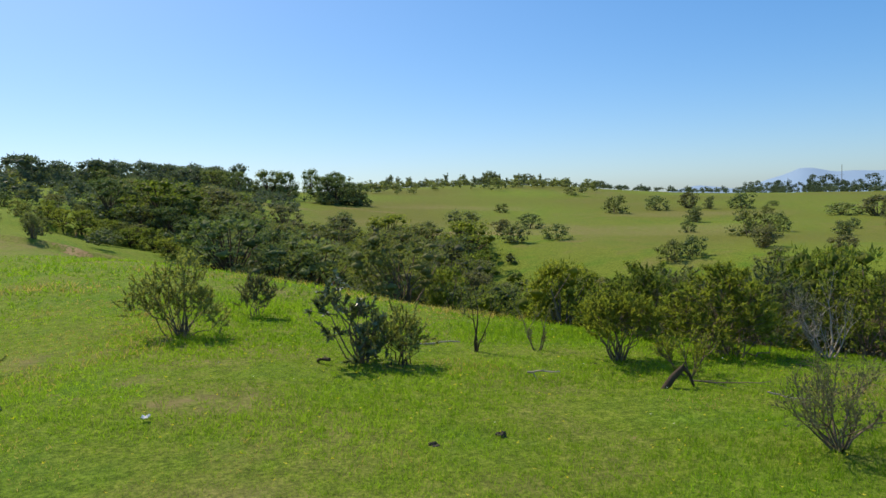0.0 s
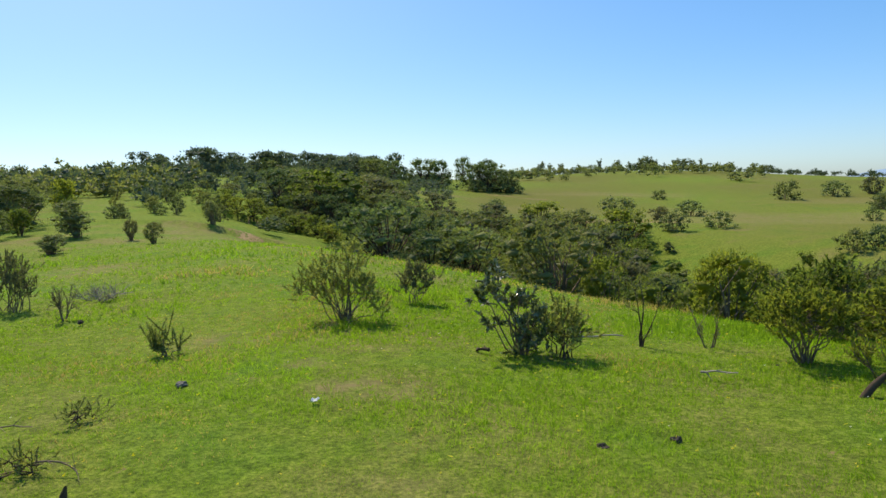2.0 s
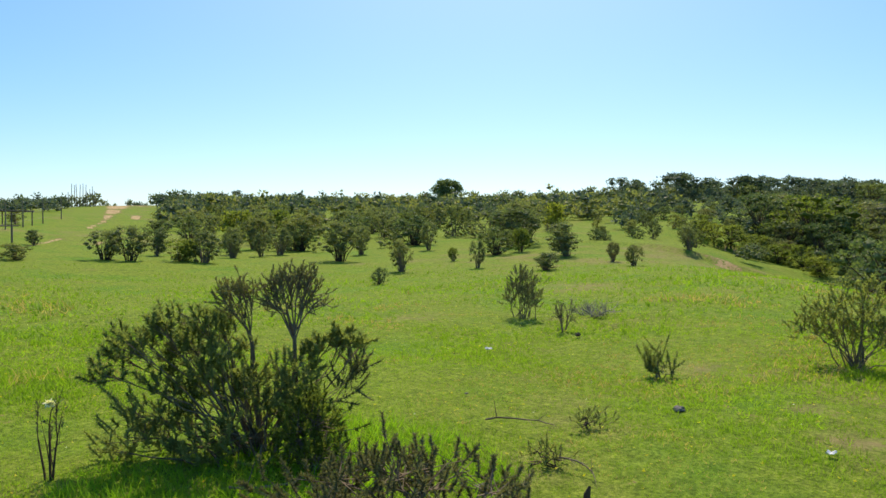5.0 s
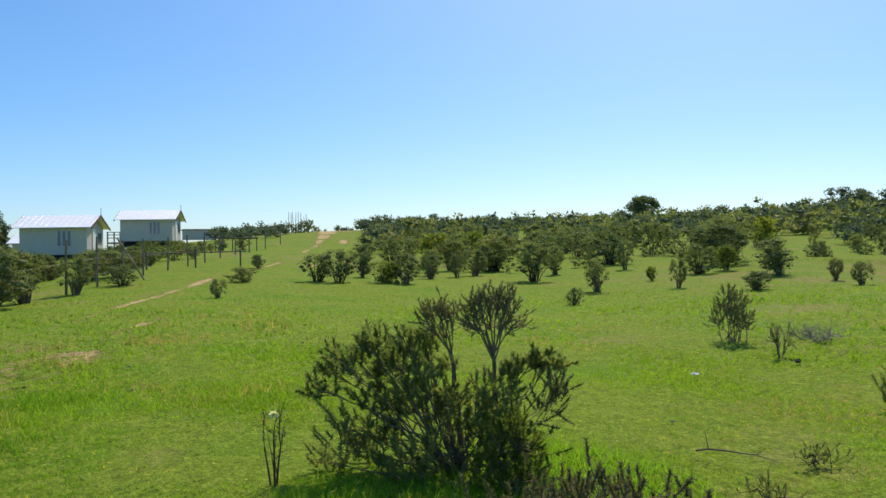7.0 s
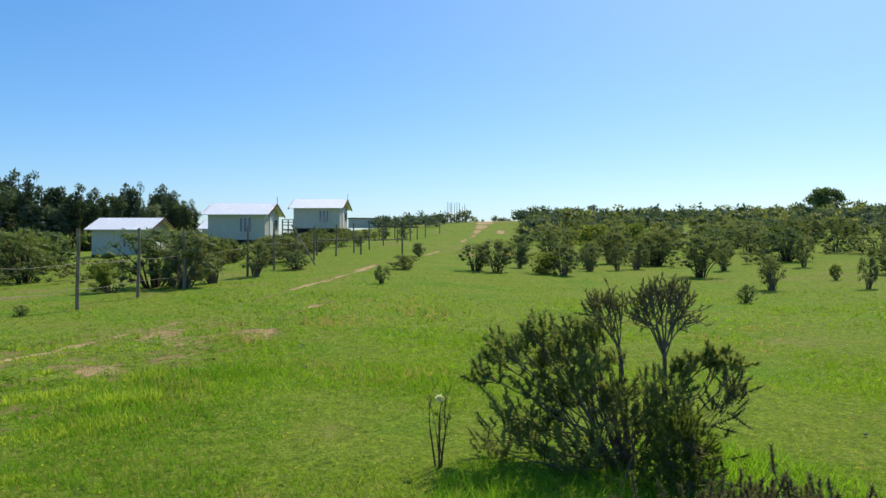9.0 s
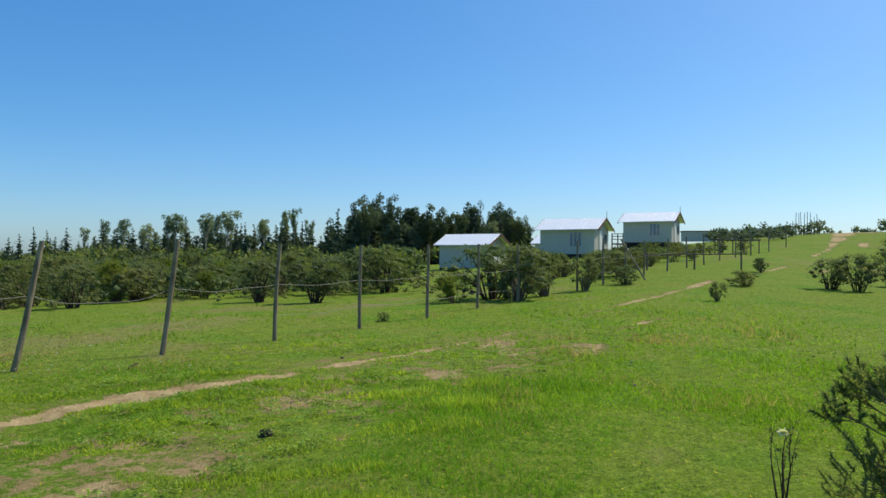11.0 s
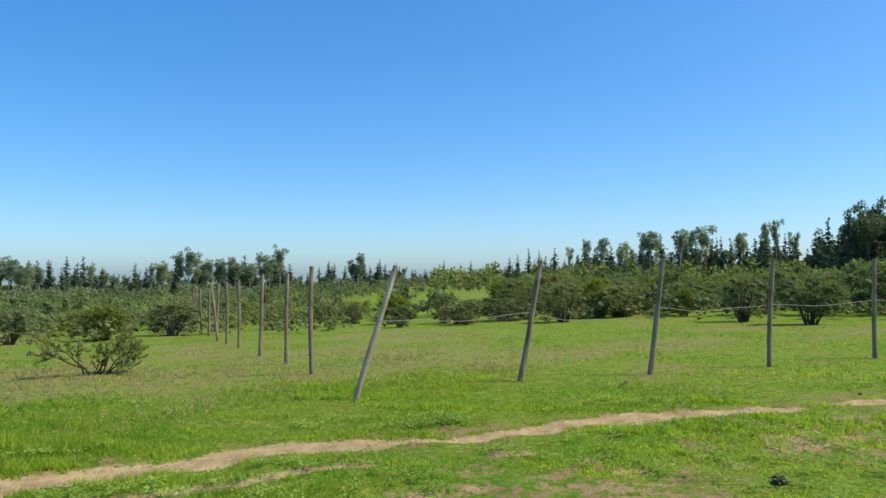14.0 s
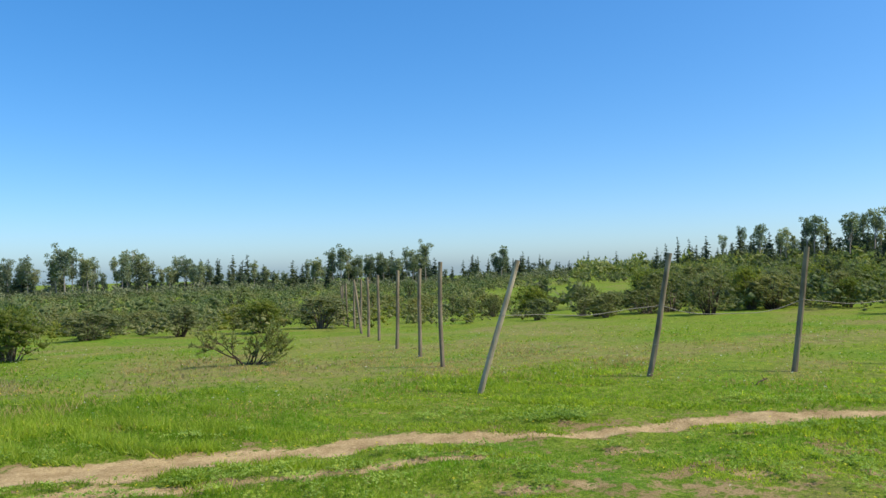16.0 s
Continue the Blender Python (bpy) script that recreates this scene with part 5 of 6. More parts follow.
while len(stood) < 66:
    b, r = rng.uniform(-4, 24), rng.uniform(24, 56)
    x, y = polar(b, r)
    if ravine(x, y) < -0.45 and (b < 16.5 or r > 47) and all(math.hypot(x - px, y - py) > 2.3 for px, py in stood):
        stood.append((x, y))
        tree((("round", "grey", "olive", "green", "round", "grey") if b > 7 else ("green", "olive", "fresh", "grey", "round", "green"))[int(rng.integers(0, 6))], x, y, rng.uniform(1.7, 3.6), "rounded crowns of the ravine thicket", rng, rng.uniform(1.0, 1.4))
while len(stood) < 88:
    b, r = rng.uniform(-40, -3), rng.uniform(17, 42)
    x, y = polar(b, r)
    if ravine(x, y) < -1.2 and all(math.hypot(x - px, y - py) > 2.3 for px, py in stood):
        stood.append((x, y))
        tree(("green", "olive", "fresh", "fresh")[int(rng.integers(0, 4))], x, y, rng.uniform(1.5, 2.3), "rounded crowns of the ravine thicket", rng, rng.uniform(1.1, 1.5))
for _ in range(16):
    tree("fresh" if rng.uniform() < 0.6 else "green", *polar(rng.uniform(15, 23), rng.uniform(52, 78)), rng.uniform(1.3, 2.4), "bushy trees above the ravine", rng, rng.uniform(1.1, 1.5))
for _ in range(30):
    tree("broad", *polar(rng.uniform(17, 33), rng.uniform(100, 132)), rng.uniform(1.8, 3.6), "trees along the hilltop", rng, rng.uniform(0.9, 1.4))
tree_stuff("far_trees", [("broad", rng.uniform(15, 34), rng.uniform(98, 134), rng.uniform(3.0, 4.8), rng.uniform(0.9, 1.4)) for _ in range(100)],
           "dark low trees covering the hilltop", rng, LEAF_FAR_HAZE)
tree_stuff("far_trees", [("broad", rng.uniform(-13, 6), rng.uniform(168, 196), rng.uniform(1.2, 2.8), rng.uniform(0.7, 1.2)) for _ in range(50)] + [("oval_gum", b0 + (b1 - b0) * rng.uniform(0, 1), rng.uniform(172, 190), rng.uniform(3.2, 6.0), rng.uniform(1.0, 1.5)) for b0, b1 in ((4.3, -0.8), (-4.6, -8.2), (-0.8, -4.6)) for k in range(10)],
           "small dark trees along the green hill's crest", rng, LEAF_FAR_HAZE)
tree_stuff("far_trees", [("oval_gum" if rng.uniform() < 0.3 else "broad", rng.uniform(33, 70), rng.uniform(128, 160), rng.uniform(2.2, 3.8), rng.uniform(0.7, 1.2)) for _ in range(40)],
           "small trees breaking the scrub skyline", rng, LEAF_FAR_HAZE)
tree_stuff("far_trees", [("broad", rng.uniform(-34, -22), rng.uniform(200, 235), rng.uniform(2.0, 4.2) + 1.5 * rng.uniform(0, 1), rng.uniform(0.7, 1.2)) for _ in range(44)],
           "dark trees along the far rim", rng, LEAF_FAR_HAZE)
# how high the far trees stand over the horizon, in degrees, by bearing
SKYLINE = np.array(((93, 2.7), (94, 3.4), (95.5, 4.2), (97.7, 4.3), (100.3, 3.75), (102.5, 4.4), (105, 4.95), (107, 4.4), (108.5, 3.7), (109.9, 2.4), (112, 3.8), (114, 3.0), (117.3, 3.65), (120, 3.35),
                    (122, 2.4), (123.8, 2.85), (126.8, 1.9), (130.2, 1.5), (131.5, 0.6), (134, 0.95), (137.6, 0.65), (139.8, 1.25), (142.7, 1.7), (145.5, 1.2), (147, 0.1), (148.6, 2.35), (151.7, 1.6),
                    (155, 2.1), (157.5, 0.9), (160, 1.1), (163.4, 1.45), (165.4, 1.3), (168, 0.9), (170.2, 2.05), (172, 1.4), (177, 1.8), (184, 1.6)))


def skyline(b, r, k):
    """The height of a tree that reaches the share k of the far trees' skyline."""
    x, y = polar(b, r)
    return max(2.2, (r * math.tan(radians(np.interp(b, *SKYLINE.T) * (1.12 if b > 147 else 1.0))) + 1.65 - float(land(x, y))) * k)


# bearing, height over the horizon and width of single trees, in degrees
PLAIN_GUMS = ((176.7, 1.4, 1.5), (174.45, 2.42, 1.6), (173.0, 1.66, 1.3), (170.8, 1.6, 1.2), (169.9, 2.13, 1.5), (167.7, 1.0, 1.45), (166.6, 1.62, 1.55), (165.6, .94, 1.05), (156.76, 1.15, 1.1), (155.07, 2.13, 2.0),
              (153.86, 1.25, 1.2), (152.9, 1.47, 1.05), (151.8, 1.67, 1.15), (150.8, 1.31, .9), (149.6, 2.05, 1.05), (148.5, 2.4, .85), (142.6, 1.73, 1.5), (180.5, 1.9, 1.6))
WOOD_GUMS = ((126.1, 2.14, .8), (124.85, 2.69, .9), (123.6, 2.89, 1.2), (121.96, 2.43, 1.45), (120.2, 3.32, 1.75), (118.1, 3.2, 1.3), (116.7, 3.66, 1.85), (113.9, 3.11, 1.5), (112.2, 3.81, .55), (111.5, 3.75, .85), (110.4, 3.11, .6))
CABIN_GUMS = ((107.0, 4.27, 1.3), (106.1, 4.59, 1.25), (105.0, 4.98, 1.25), (104.2, 4.69, 1.25), (102.5, 4.41, 1.5), (101.3, 4.06, 1.3), (100.0, 3.92, 1.5), (98.85, 3.87, 1.3), (97.8, 4.41, 1.05), (97.3, 4.43, 1.05), (95.7, 4.34, 1.6),
              (94.75, 3.89, 1.15), (93.7, 3.27, 1.05))
SINGLE_PINES = ((130.8, 1.29, .9), (130.15, 1.54, .8), (129.3, 2.01, .7), (128.5, 1.82, .7), (127.3, 1.98, 1.0), (115.5, 2.57, .8), (115.2, 2.65, .7), (110.95, 2.77, .9), (109.0, 2.94, 1.5), (108.2, 3.83, 1.6), (144.4, .95, .7), (140.9, 1.23, .7),
                (139.6, .96, .6), (135.9, 1.12, .6), (133.8, 1.04, .6))
for rows, kind, r0, r1, lab in ((PLAIN_GUMS, "oval_gum", 168, 180, "tree row past the plain"), (WOOD_GUMS, "gum", 120, 130, "wood beyond the fence"), (CABIN_GUMS, "wood_gum", 120, 132, "dark wood behind the cabins"), (SINGLE_PINES, "pine", 118, 135, "wood beyond the fence")):
    for b, e, w in rows:
        r = rng.uniform(r0, r1) + (50 if kind == "pine" and b > 132 else 0)
        x, y = polar(b, r)
        h = r * math.tan(radians(e)) + 1.65 - float(land(x, y))
        wide = max(0.65, r * radians(w) / h / {"pine": 0.42, "gum": 0.30, "oval_gum": 0.22, "wood_gum": 0.2}[kind])
        tree(kind, x, y, h, lab, rng, min(1.35, wide))
        if wide > 1.35 and "gum" in kind:
            for side, k in ((-0.28, 0.86), (0.3, 0.94)):
                tree(kind, *polar(b + side * w, r + 2), h * k, lab, rng, min(1.2, wide * 0.6))
for count, b0, b1, r0, r1, gums, lab in ((26, 93.3, 108, 124, 140, 0.3, "dark wood behind the cabins"), (16, 109.5, 125, 124, 145, 0.1, "wood beyond the fence"), (14, 118, 131.5, 128, 150, 0.0, "wood beyond the fence"),
                                         (18, 131.5, 147, 176, 195, 0.3, "tree row past the plain"), (10, 147.8, 157, 176, 190, 0.3, "tree row past the plain"), (24, 157, 166, 172, 195, 0.4, "tree row past the plain"), (12, 165, 178, 176, 190, 0.4, "tree row past the plain")):
    for k in range(count):
        b, r = b0 + (b1 - b0) * (k + rng.uniform(0, 1)) / count, rng.uniform(r0, r1)
        kind = ("oval_gum" if b > 140 else "gum") if rng.uniform() < gums else "pine"
        tree(kind, *polar(b, r), skyline(b, r, rng.uniform(0.5, 0.98)), lab, rng, rng.uniform(0.95, 1.35) if "gum" in kind else rng.uniform(0.85, 1.2))


def under(kind, count, b0, b1, r0, r1, k0, k1, w0, w1):
    rows = []
    for _ in range(count):
        b, r = rng.uniform(b0, b1), rng.uniform(r0, r1)
        rows.append((kind, b, r, skyline(b, r, rng.uniform(k0, k1)), rng.uniform(w0, w1)))
    return rows


tree_stuff("far_trees", under("broad", 46, 93.3, 109, 126, 152, 0.55, 0.88, 0.55, 0.8) + under("pine", 34, 93.3, 109, 122, 150, 0.7, 0.95, 1.0, 1.3) + under("broad", 44, 109, 131.5, 126, 155, 0.5, 0.74, 0.6, 0.9) + under("pine", 40, 109, 131.5, 122, 150, 0.6, 0.85, 1.0, 1.3),
           "dense dark wood filling the view behind the cabins", rng, LEAF_PINE)
tree_stuff("far_trees", under("broad", 60, 131, 182, 180, 205, 0.35, 0.7, 0.7, 1.2) + under("pine", 50, 131, 182, 176, 200, 0.6, 0.85, 1.0, 1.4),
           "dark undergrowth of trees past the plain", rng, LEAF_PINE)
tree("round", *polar(162.6, 60), 2.9, "dark bush tree on the plain", rng, 1.0)
tree("round", *polar(149.5, 66), 3.0, "dark bush tree on the plain", rng, 0.5)


# ---- the fence ----
def post(x, y, h, lean_x=0.0, lean_y=0.0, r=0.04, label="weathered round wooden fence post"):
    ob = thing("fence_post", x, y, "round wooden fence post leaning over, in a painted sunlit tone" if lean_x < -0.3 else label, "fence post", "fence posts")
    rng = np.random.default_rng(int(abs(x * 131 + y * 977)))
    pieces, n = [], 7
    for k in range(n):
        a, b = k / n, (k + 1) / n
        bend = lambda t: np.array([lean_x * t + 0.012 * math.sin(t * 5 + x), lean_y * t + 0.012 * math.cos(t * 4 + y), h * t - 0.1 * (1 - t)])
        pieces.append((bend(a), bend(b), r * (1.08 - 0.16 * a), r * (1.08 - 0.16 * b)))
    bm = bmesh.new()
    pts, fcs = tubes(pieces, 10)
    vs = [bm.verts.new(p + rng.normal(0, 0.0012, 3)) for p in pts]
    for f in fcs:
        bm.faces.new([vs[i] for i in f])
    bm.faces.new(vs[-10:])
    bmesh.ops.remove_doubles(bm, verts=bm.verts, dist=0.006)
    part("shaft", bm, SUNLIT_POST if lean_x < -0.3 else POST_WOOD, ob)
    for t in (0.30, 0.60):
        p = bend(t)
        a = np.linspace(0, 2 * math.pi, 13)
        part("wire_loop", sweep(p + np.stack([np.cos(a) * r * 1.1, np.sin(a) * r * 1.1, 0.01 * np.sin(a)], -1), 0.003, 4), WIRE, ob, "wire loop round the post")
    return [np.array((x, y, float(land(x, y)))) + bend(t) for t in (0.30, 0.60)]


# x, y, height, lean
LINE = [(-6.42, -8.39, 1.78, -0.46, 0.32), (-8.86, -7.58, 1.80, -0.26, 0.27), (-10.81, -6.53, 1.85, -0.13, 0.22), (-13.04, -5.56, 1.82, -0.02, 0.10), (-15.50, -4.62, 1.80, 0, 0.02),
        (-17.77, -3.55, 1.80, 0, 0), (-20.08, -2.61, 1.80, 0, 0.03), (-22.28, -1.65, 1.75, 0, 0), (-26.51, 0.13, 1.75, 0, 0.05), (-29.37, 1.17, 1.8, 0, 0)]
UPHILL = [(-31.9, 2.2, 1.6, 0, 0), (-33.3, 3.1, 1.6, 0, 0), (-36.0, 4.4, 1.6, 0, 0.05), (-38.8, 5.7, 1.6, 0, 0), (-41.5, 7.0, 1.6, 0, 0), (-44.5, 8.4, 1.6, 0, 0),
          (-48, 10.0, 1.6, 0, 0), (-52, 11.8, 1.6, 0, 0), (-57, 14.2, 1.6, 0, 0), (-63, 17, 1.6, 0, 0)]
BACK = [(-7.62, -11.20, 1.88, 0.02, 0.02), (-8.30, -13.14, 1.82, -0.03, 0.05), (-8.93, -15.23, 1.85, -0.05, 0.05), (-9.92, -18.0, 1.8, 0, 0), (-10.49, -19.75, 1.8, 0, 0.0),
        (-11.5, -22.2, 1.8, 0.2, -0.2), (-11.94, -23.17, 1.85, 0, 0), (-12.99, -25.88, 1.85, 0, 0), (-13.8, -28.16, 1.8, 0.1, 0), (-14.9, -31, 1.8, 0, 0), (-16.26, -34.16, 1.8, 0, 0)]
ties = [post(*row) for row in LINE + UPHILL]
for row in BACK:
    post(*row)
post(-31.0, 3.0, 1.7, -0.25, -1.05, 0.035, "thin pole leaning against the fence")


def wire(a, b, sag, wobble, seed):
    rng = np.random.default_rng(seed)
    t = np.linspace(0, 1, 13)
    line = a[None] + (b - a)[None] * t[:, None]
    line[:, 2] -= sag * 4 * t * (1 - t) + wobble * np.sin(t * 9 + rng.uniform(0, 6)) * t * (1 - t) * 3
    ob = part("fence_wire", sweep(line, 0.0045), WIRE)
    tagged(ob, "sagging rusty wire strand between fence posts", "wire", "fence wires")


for k, (a, b) in enumerate(zip(ties, ties[1:])):
    for j in (0, 1):
        if j or k > 2:
            wire(a[j], b[j], (0.05, 0.18, 0.07)[k] if k < 3 else 0.05, 0.03 if k < 3 else 0.015, k * 2 + j)


# ---- cabins ----
def quad_prism(bm, corners, thick):
    """A flat plate: four corners and the same moved down by thick."""
    up = [bm.verts.new(c) for c in corners]
    dn = [bm.verts.new((c[0], c[1], c[2] - thick)) for c in corners]
    bm.faces.new(up)
    bm.faces.new(dn[::-1])
    for k in range(4):
        bm.faces.new((up[k], dn[k], dn[(k + 1) % 4], up[(k + 1) % 4]))
    bmesh.ops.recalc_face_normals(bm, faces=bm.faces)
    return bm


def cabin(x, y, z, turn, label, long=4.8, deep=4.0, wall=2.2, rise=0.85, deck=False):
    """A raised timber cabin. Its near right corner stands at x, y; the long wall runs along -x, the depth along +y."""
    ob = thing("cabin", x, y, label, "cabin", "cabins on the rise", z, turn)
    L, D, t, over = long, deep, 0.1, 0.42
    front = box(bmesh.new(), -L, 0, 0, 0, t, wall)
    wallf = part("front_wall", front, CABIN_WALL, ob)
    part("back_wall", box(bmesh.new(), -L, D - t, 0, 0, D, wall), CABIN_WALL, ob)
    for name, gx0 in (("gable_wall", -t), ("gable_wall", -L)):
        bm = box(bmesh.new(), gx0, t + 0.002, 0, gx0 + t, D - t - 0.002, wall)
        tri = [(gx0, 0, wall), (gx0, D, wall), (gx0, D / 2, wall + rise)]
        a = [bm.verts.new(p) for p in tri]
        b = [bm.verts.new((p[0] + t, p[1], p[2])) for p in tri]
        bm.faces.new(a), bm.faces.new(b[::-1])
        for k in range(3):
            bm.faces.new((a[k], a[(k + 1) % 3], b[(k + 1) % 3], b[k]))
        bmesh.ops.recalc_face_normals(bm, faces=bm.faces)
        part(name, bm, CABIN_END, ob)
    part("floor", box(bmesh.new(), -L, 0, -0.16, 0, D, -0.004), PIER_WOOD, ob)
    slope = rise / (D / 2)
    for sgn in (0, 1):
        edge, ridge = (-over, D / 2) if sgn == 0 else (D + over, D / 2)
        ze = wall - slope * over + 0.06
        roof = part("roof", quad_prism(bmesh.new(), [(-L - over, edge, ze), (over, edge, ze), (over, ridge, wall + rise + 0.06), (-L - over, ridge, wall + rise + 0.06)], 0.05), ROOF_METAL, ob, "white metal roof sheet")
        for k in range(13):
            rx = -L - over + 0.03 + k * (L + 2 * over - 0.06) / 12
            part("roof_rib", tubes([(np.array([rx, edge, ze + 0.01]), np.array([rx, ridge, wall + rise + 0.065]), 0.007, 0.007)], 4), ROOF_METAL, roof)
        for gx in (over + 0.003, -L - over - 0.053):
            bm = bmesh.new()
            bs = [(gx, edge, ze - 0.01), (gx + 0.05, edge, ze - 0.01), (gx + 0.05, ridge, wall + rise + 0.05), (gx, ridge, wall + rise + 0.05)]
            part("bargeboard", quad_prism(bm, bs, 0.17), FASCIA, ob, "dark bargeboard")
    part("finial", tubes([(np.array([over + 0.03, D / 2, wall + rise - 0.2]), np.array([over + 0.03, D / 2, wall + rise + 0.62]), 0.03, 0.018)], 6), FASCIA, ob)
    for k in range(3):
        wx = -L * 0.37 + k * 0.36 - 0.36
        win = part("window", box(box(box(box(bmesh.new(), wx, -0.05, 0.62, wx + 0.04, -0.016, 1.86), wx + 0.26, -0.05, 0.62, wx + 0.30, -0.016, 1.86), wx + 0.04, -0.05, 1.82, wx + 0.26, -0.016, 1.86), wx + 0.04, -0.05, 0.62, wx + 0.26, -0.016, 0.66), TRIM_WHITE, wallf, "narrow white window frame")
        part("pane", box(bmesh.new(), wx + 0.04, -0.03, 0.66, wx + 0.26, -0.018, 1.82), PANE, wallf, "dark window pane")
    part("door", box(bmesh.new(), 0.016, D * 0.30, 0.02, 0.06, D * 0.30 + 0.85, 1.98, 0.008), TRIM_WHITE, ob, "pale door in the gable")
    part("gable_window", box(bmesh.new(), 0.016, D * 0.68, 0.9, 0.05, D * 0.68 + 0.7, 1.7), PANE, ob, "dark gable window")
    # near-black panels added in place of the shade in the gap below the floor
    for name, x0, y0, x1, y1 in (("skirt", -L + 0.05, 0.06, -0.05, 0.1), ("skirt", -0.1, 0.1, -0.06, D - 0.1)):
        part(name, box(bmesh.new(), x0, y0, -0.62, x1, y1, -0.164), PIER_WOOD, ob, "added dark panel standing in for shade under the floor")
    for px in (-L + 0.2, -L / 2, -0.2):
        for py in (0.2, D / 2, D - 0.2):
            part("pier", box(bmesh.new(), px - 0.1, py - 0.1, -1.2, px + 0.1, py + 0.1, -0.164), PIER_WOOD, ob)
    if deck:
        part("deck", box(bmesh.new(), -L - 1.3, 0.3, -0.2, -L - 0.004, 2.4, -0.08), DECK_WOOD, ob)
        for px in (-L - 1.25, -L - 0.65, -L - 0.1):
            part("deck_post", box(bmesh.new(), px - 0.05, 0.3, -1.3, px + 0.05, 0.4, 0.9), DECK_WOOD, ob)
        for pz in (0.3, 0.6, 0.86):
            part("rail", box(bmesh.new(), -L - 1.3, 0.24, pz, -L - 0.02, 0.297, pz + 0.07), DECK_WOOD, ob)
    return ob


cabin(-61.97, 1.80, 2.02, 71, "pale cabin with white metal roof on dark piers")
cabin(-74.98, 9.64, 3.3, 71, "pale cabin with white roof and a side deck", deck=True)
cabin(-64.07, -7.41, 0.75, 71, "low pale cabin with white roof and brown gable edge")
cabin(-84.5, 0.2, 1.30, 71, "white-roofed cabin half hidden behind another")


def shed(x, y, z, turn):
    ob = thing("shed", x, y, "low grey flat-roofed shed on the crest", "shed", "", z, turn)
    part("wall", box(bmesh.new(), -1.9, 0, 0, 1.9, 2.4, 1.2), CABIN_WALL, ob)
    part("roof", box(bmesh.new(), -2.05, -0.15, 1.204, 2.05, 2.55, 1.32, 0.01), DECK_WOOD, ob, "thin dark flat roof")
    part("window", box(bmesh.new(), 0.4, -0.03, 0.5, 1.1, -0.004, 0.95), PANE, ob)


sx, sy = polar(80.7, 98)
shed(sx, sy, 3.9, 90)
bx, by = polar(79.4, 96)
log_stack = thing("timber_stack", bx, by, "stack of dark timber on the crest", "timber", "", 4.0, 80)
for k in range(3):
    part("beam", box(bmesh.new(), -1.0, 0.12 * k, 0.0 + 0.14 * (k % 2), 1.0, 0.12 * k + 0.11, 0.13 + 0.14 * (k % 2), 0.006), PIER_WOOD, log_stack)
rng = np.random.default_rng(41)
for k in range(11):
    px, py = polar(72.7 + k * 0.17 + rng.uniform(-0.05, 0.05), 98 + rng.uniform(-1.5, 1.5))
    ob = thing("pole", px, py, "thin upright wooden pole by the track", "pole", "poles on the crest")
    hh = rng.uniform(1.8, 3.0)
    part("shaft", tubes([(np.array([0, 0, -0.2]), np.array([rng.normal(0, 0.08), rng.normal(0, 0.08), hh]), 0.05, 0.03)], 6), DARK_BARK, ob)
low_wall = thing("log_rail", -37.6, 5.9, "low horizontal dark log rail beside the fence", "rail", "", None, 105)
part("rail", tubes([(np.array([-2.7, 0, 0.72]), np.array([2.7, 0, 0.78]), 0.035, 0.03)], 6), DECK_WOOD, low_wall)
for k in (-2.4, 0, 2.4):
    part("leg", tubes([(np.array([k, 0, -0.2]), np.array([k, 0, 0.82]), 0.045, 0.045)], 6), DECK_WOOD, low_wall)


def shelter(x, y, z, turn, wide=3.2, deep=1.6, high=1.15):
    ob = thing("shelter", x, y, "low open shelter with a flat dark roof", "shelter", "", z, turn)
    part("roof", box(bmesh.new(), -wide / 2, -deep / 2, high, wide / 2, deep / 2, high + 0.09, 0.01), DECK_WOOD, ob, "flat dark board roof")
    for px in (-wide / 2 + 0.1, 0, wide / 2 - 0.1):
        for py in (-deep / 2 + 0.1, deep / 2 - 0.1):
            part("post", tubes([(np.array([px, py, -0.4]), np.array([px, py, high - 0.003]), 0.04, 0.04)], 6), DECK_WOOD, ob)


shelter(-54.8, 11.5, float(land(-54.8, 11.5)), 102, 2.8, 1.5, 0.85)


# ---- small things on the grass ----
def stone(x, y, size, mat, label, flat=0.6, seed=1, name="stone"):
    ob = thing(name, x, y, label, "stone", "stones on the grass")
    bm = bmesh.new()
    bmesh.ops.create_icosphere(bm, subdivisions=3, radius=size / 2)
    noise.seed_set(seed)
    for v in bm.verts:
        d = v.co.normalized()
        v.co *= 1 + 0.5 * noise.noise(d * 1.6 + Vector((seed * 1.37, 0.4, 0.2))) + 0.2 * noise.noise(d * 4.3 + Vector((0.3, seed * 0.71, 0.6)))
        v.co.z *= flat
        v.co.z += size * 0.06
    part("body", bm, mat, ob)


stone(0.84, 5.21, 0.08, DARK_STONE, "small dark weathered stump in the grass", 0.8, 2)
stone(0.35, 5.00, 0.09, DARK_STONE, "small dark clod in the grass", 0.6, 3)
stone(-3.29, 5.97, 0.10, STONE, "flat grey stone in the grass", 0.5, 4)
stone(-6.29, -2.76, 0.12, DARK_STONE, "dark stone beside the track", 0.8, 5)
stone(-6.6, 8.9, 0.08, DARK_STONE, "small dark stone in the grass", 0.7, 6)
stone(-2.45, 3.62, 0.10, STONE, "pale grey stone in tall grass", 0.28, 7)
stone(-3.20, 3.34, 0.09, STONE, "rough grey stone among low foxtail twigs", 0.7, 9)
stone(-4.05, -3.25, 0.12, DARK_STONE, "dark clod beside the track", 0.6, 8)
